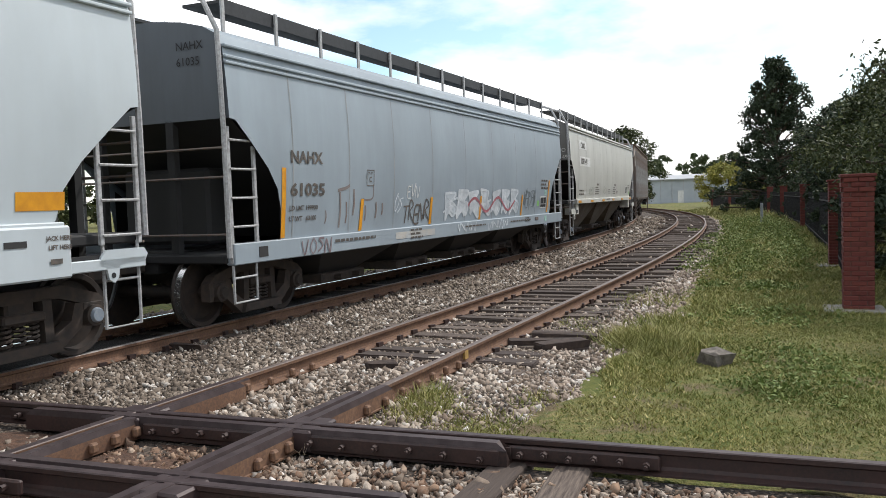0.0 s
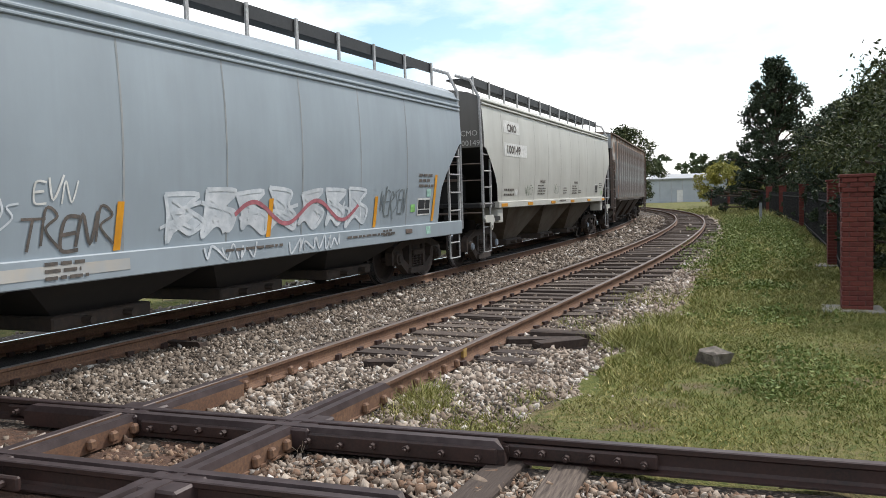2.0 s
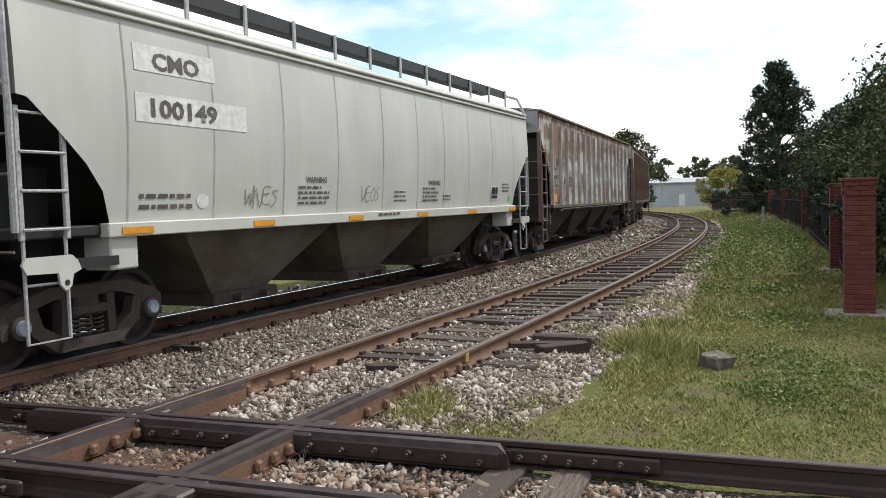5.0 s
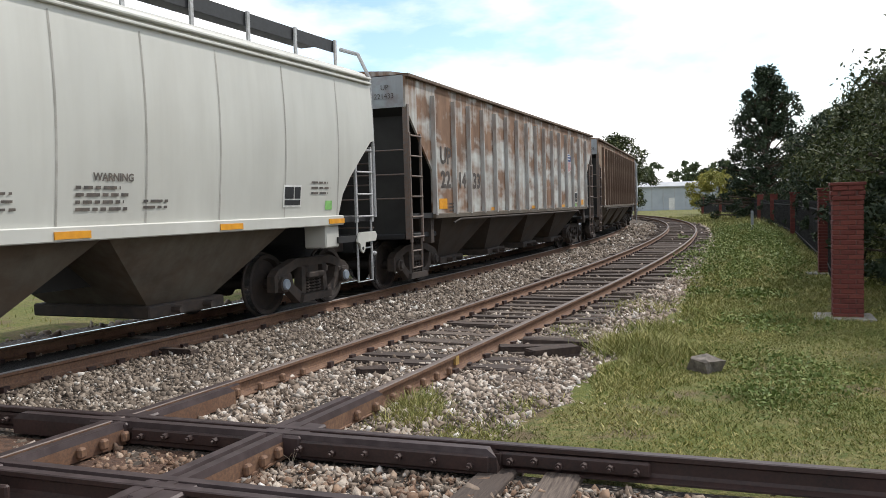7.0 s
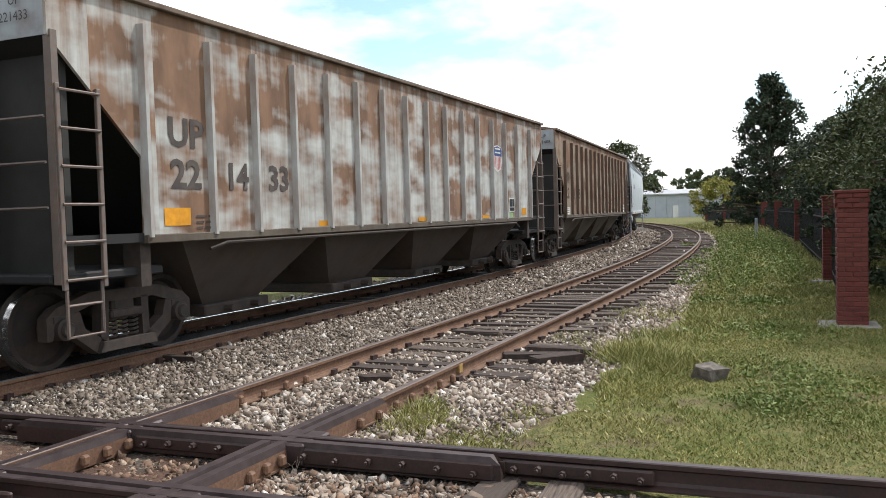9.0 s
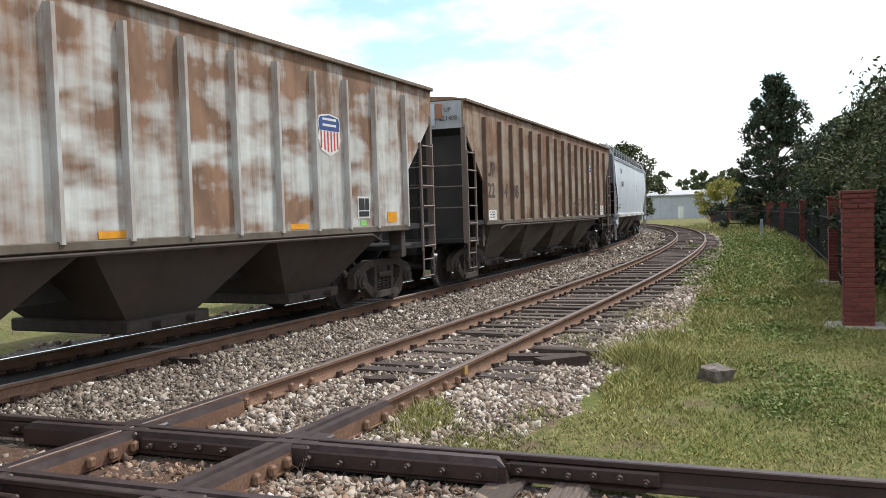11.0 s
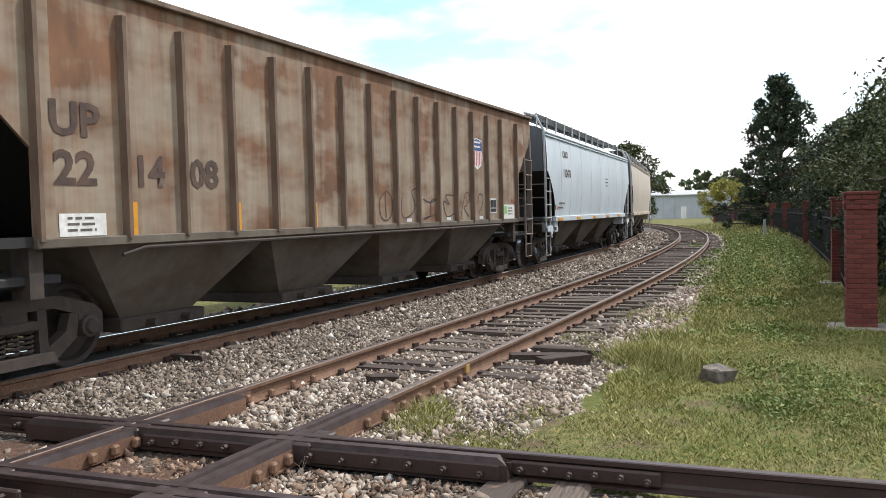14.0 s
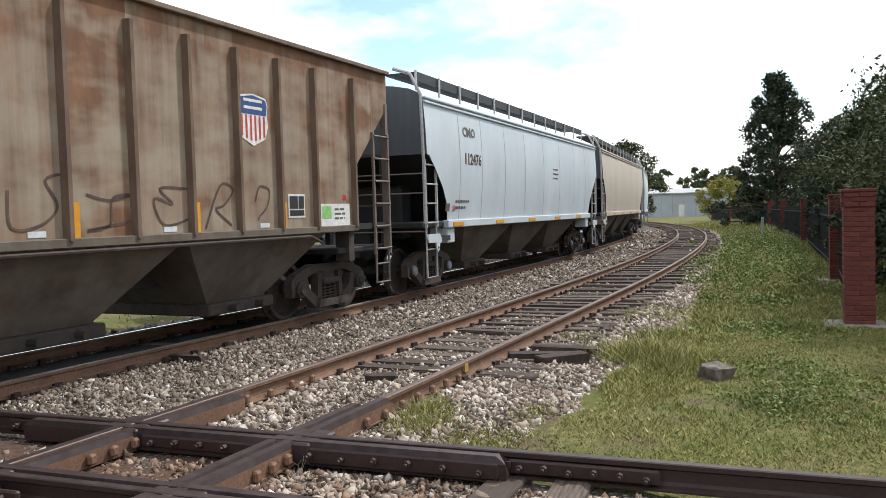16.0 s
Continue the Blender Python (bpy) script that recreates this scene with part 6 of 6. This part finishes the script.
# ---- fence, warehouse, small things ----
def pier_courses(ob, detailed):
    w, course, n = 0.21, 0.0725, 27
    core = Shape().box(-w + 0.012, w - 0.012, -w + 0.012, w - 0.012, -0.1, n * course)
    part("core", core, MORTAR, ob, "mortar core", key="pier_core")
    big = Shape().box(-0.099, 0.099, -0.047, 0.047, -0.031, 0.031, bev=0.006)
    if "brick" not in MESHES:
        MESHES["brick"] = big.mesh("brick", BRICK)
    for i in range(n):
        z = 0.036 + i * course
        out = 0.02 if i >= n - 3 else 0.0
        if detailed:
            turn = 90 * (i % 2)
            for s in (-1, 1):
                for c in (-0.105, 0.105):
                    x, y = c, s * (w - 0.047 + out)
                    a = radians(turn)
                    part("brick", None, BRICK, ob, at=pose(x * math.cos(a) - y * math.sin(a), x * math.sin(a) + y * math.cos(a), z, 0, 0, turn + random.uniform(-0.6, 0.6)), key="brick")
                x, y = s * (w - 0.047 + out), 0.0
                a = radians(turn)
                part("brick", None, BRICK, ob, at=pose(x * math.cos(a) - y * math.sin(a), x * math.sin(a) + y * math.cos(a), z, 0, 0, turn + 90), key="brick")
        else:
            part("brick_course", lambda: Shape().box(-w, w, -w, w, -0.032, 0.032, bev=0.006), BRICK, ob, at=pose(0, 0, z), key="course")
    part("cap", lambda: Shape().box(-w - 0.03, w + 0.03, -w - 0.03, w + 0.03, n * course, n * course + 0.05, bev=0.01), BRICK, ob, "projecting brick cap", key="cap")


def build_fence():
    ys = [12.35, 19.6, 37.6, 50.0, 60.0, 72.0, 84.0, 96.0]
    for i, y in enumerate(ys):
        x = fence_at(y)
        ob = thing("brick_pier", None, (), "dark red brick fence pier on a concrete slab", "fence pier", "fence piers", at=pose(x, y, ground_height(x, y) + 0.02, 0, 0, -22))
        pier_courses(ob, i < 1)
        part("slab", lambda: Shape().box(-0.48, 0.36, -0.40, 0.34, -0.12, 0.02, bev=0.015), CONCRETE, ob, "grey concrete footing", key="pier_slab")
    for i in range(len(ys) - 1):
        p, q = Vector((fence_at(ys[i]), ys[i], 0)), Vector((fence_at(ys[i + 1]), ys[i + 1], 0))
        d = q - p
        length, turn = d.length - 0.42, math.degrees(math.atan2(d.y, d.x))
        mid = (p + q) / 2
        ob = thing("fence_panel", None, (), "black iron picket fence between brick piers", "fence", "fence panels", at=pose(mid.x, mid.y, ground_height(mid.x, mid.y), 0, 0, turn))
        for z in (0.22, 1.42):
            part("fence_rail", Shape().box(-length / 2, length / 2, -0.02, 0.02, z, z + 0.045), IRON, ob)
        n = int(length / 0.13)
        for j in range(n):
            part("picket", lambda: Shape().box(-0.011, 0.011, -0.011, 0.011, 0.06, 1.6).lathe([(0.017, 1.6), (0.0, 1.68)], (0, 0, 0), "z", 4), IRON, ob, at=pose(-length / 2 + (j + 0.5) * length / n, 0, 0), key="picket")


build_fence()


def build_warehouse():
    ob = thing("warehouse", None, (), "long low pale grey metal warehouse with a shallow roof", "building", at=pose(30, 150, -0.24, 0, 0, -4))
    part("wall", Shape().box(0, 26, 0, 14, 0, 4.15), METALWALL, ob)
    part("roof", Shape().prism([(-0.4, 4.12), (7, 5.0), (14.4, 4.12), (14.4, 4.3), (7, 5.2), (-0.4, 4.3)], -0.4, 26.4, "x"), METALROOF, ob)
    for i in range(13):
        part("wall_rib", lambda: Shape().box(-0.06, 0.06, -0.06, 0.0, 0.0, 4.1), METALROOF, ob, at=pose(1 + i * 2, 0, 0), key="wrib")
    part("door", Shape().box(12.0, 13.0, -0.08, -0.01, 0.0, 2.2), WHITEINK, ob, "white door")


build_warehouse()


def build_small_things():
    rock = Shape().box(-0.15, 0.15, -0.12, 0.12, -0.04, 0.17, bev=0.03)
    r = random.Random(6)
    rock.v = [(a * (0.8 if c < 0.05 else 1.05) + r.uniform(-0.045, 0.045), b + r.uniform(-0.045, 0.045), c + r.uniform(-0.03, 0.03)) for a, b, c in rock.v]
    thing("concrete_block", rock, plain("dirty_concrete", (0.07, 0.06, 0.05), (0.24, 0.21, 0.18), 9, 0.95, 0, 0.6, 0.02), "small broken dirty concrete block in the grass", "block", at=pose(2.83, 8.78, -0.275, 4, 3, 28))
    old_timber = plain("rotten_dark_timber", (0.062, 0.042, 0.033), (0.03, 0.021, 0.018), 14, 0.95, 0, 0.7, 0.012)
    for x, y, l, w, t, lab in ((1.34, 9.75, 0.32, 0.10, 18, "broken end of an old timber tie"), (1.15, 9.95, 0.42, 0.09, -4, "old timber tie end beside the siding"), (1.45, 10.35, 0.40, 0.09, -8, "old timber tie end beside the siding"), (-0.72, 8.85, 0.16, 0.06, 25, "splinter of timber lying in the ballast"), (-3.35, 10.5, 0.35, 0.07, -30, "splinter of timber lying in the ballast")):
        sh = Shape().box(-l, l, -w, w, -0.07, 0.05, bev=0.015)
        sh.v = [(a + r.uniform(-0.02, 0.02), b + r.uniform(-0.02, 0.02), c + r.uniform(-0.012, 0.012)) for a, b, c in sh.v]
        thing("timber_piece", sh, old_timber, lab, "timber", at=pose(x, y, -0.165, r.uniform(-3, 3), r.uniform(-4, 4), t))
    # a dab of yellow paint on the siding's rail
    x, y, h = line(1.25, 0.7525)
    part("paint_mark", Shape().box(0.012, 0.040, -0.045, 0.045, -0.11, -0.02), plain("dull_yellow_paint", (0.42, 0.27, 0.07), (0.25, 0.15, 0.06), 40, 0.8), siding, "yellow paint mark", at=pose(x, y, 0, 0, 0, -math.degrees(h)))
    thing("marker_post", Shape().box(-0.06, 0.06, -0.06, 0.06, 0, 1.15, bev=0.02), plain("grey_post_paint", (0.30, 0.33, 0.36)), "grey marker post in the grass", "post", at=pose(16.6, 43.5, -0.25))
    sign = thing("round_sign", None, (), "small white round sign on a post", "sign", at=pose(26.5, 78.0, -0.25))
    part("post", Shape().tube([(0, 0, 0), (0, 0, 1.9)], 0.04), IRON, sign)
    part("sign_face", Shape().lathe([(0.0, -0.03), (0.24, -0.03), (0.24, 0.0), (0.0, 0.0)], (0, -0.05, 1.75), sides=18), WHITEINK, sign)
    # dry stalks beside the crossing rails
    straw = plain("dry_straw", (0.36, 0.30, 0.22), (0.22, 0.18, 0.13), 30, 0.9)
    for x, y, n, hh in ((1.62, 4.45, 7, 0.15), (1.45, 4.55, 5, 0.10), (-1.05, 5.72, 4, 0.17), (0.55, 4.9, 4, 0.09)):
        sh = Shape()
        for i in range(n):
            a, l = r.uniform(0, 6.28), r.uniform(0.4, 1.0) * hh
            sh.tube([(0, 0, 0), (0.3 * l * math.cos(a), 0.3 * l * math.sin(a), 0.6 * l), (0.9 * l * math.cos(a + 0.4), 0.9 * l * math.sin(a + 0.4), l)], 0.0022, 4)
        thing("dry_weed", sh, straw, "small dry straw-coloured weed stalks beside the rail", "weed", at=pose(x, y, -0.20))
    # low weeds
    for i, (x, y, n, sp) in enumerate(((2.9, 7.4, 420, 0.22), (3.5, 7.7, 300, 0.25), (3.6, 8.6, 500, 0.4), (4.6, 11.8, 600, 0.5), (5.6, 15.5, 700, 0.6), (7.0, 19.5, 900, 0.8), (9.5, 26, 1200, 1.1), (8.6, 22, 800, 0.7), (11.6, 31, 1200, 1.1), (13.8, 37, 1200, 1.3))):
        q = np.random.default_rng(40 + i)
        c = np.stack([q.normal(x, sp, 30), q.normal(y, sp * 1.2, 30), np.full(30, ground_height(x, y) + 0.05)], 1)
        v, f = leaf_quads(c, 0.12 + sp * 0.12, n * 2, 0.012 + y * 0.0013, 40 + i, 0.5)
        many("weeds", v, f, WEED, "low bright green broad-leaved weeds", "weeds")


build_small_things()


def build_fence_weeds():
    """Tall rough weeds on the bank before the fence."""
    r = np.random.default_rng(77)
    for j, (y0, y1, n) in enumerate(((17, 23, 26), (22, 30, 34), (29, 38, 40), (37, 48, 40))):
        y = r.uniform(y0, y1, n)
        x = np.array([fence_at(q) for q in y]) - r.uniform(0.7, 3.6, n)
        c = np.stack([x, y, -0.2 + r.uniform(0.05, 0.3, n)], 1)
        v, f = leaf_quads(c, 0.36, n * 110, 0.02 + 0.0006 * y0, 300 + j, 0.75)
        v[:, 2] = np.maximum(v[:, 2], -0.2)
        many("tall_weeds", v, f, WEED, "tall rough green weeds along the fence", "weeds")


build_fence_weeds()


# ---- what moves ----
def car_pose(s, length):
    """A car rides with both truck centres on the main line."""
    a, b = line(s - length / 2 + 1.25, -SPACING), line(s + length / 2 - 1.25, -SPACING)
    turn = math.degrees(math.atan2(b[1] - a[1], b[0] - a[0]))
    return pose((a[0] + b[0]) / 2, (a[1] + b[1]) / 2, 0, 0, 0, turn)


def motions():
    times = [i * 0.5 for i in range(33)]
    for car, s, length in CARS:
        walk(car, [(t, car_pose(s - SPEED * t, length)) for t in times])
    spin = math.degrees(SPEED / 0.468)
    fine = [i * 4 / 30 for i in range(121)]
    for w in WHEELSETS:
        x = w.location.x
        walk(w, [(t, pose(x, 0, 0.468, 0, -spin * t, 0)) for t in fine])


motions()
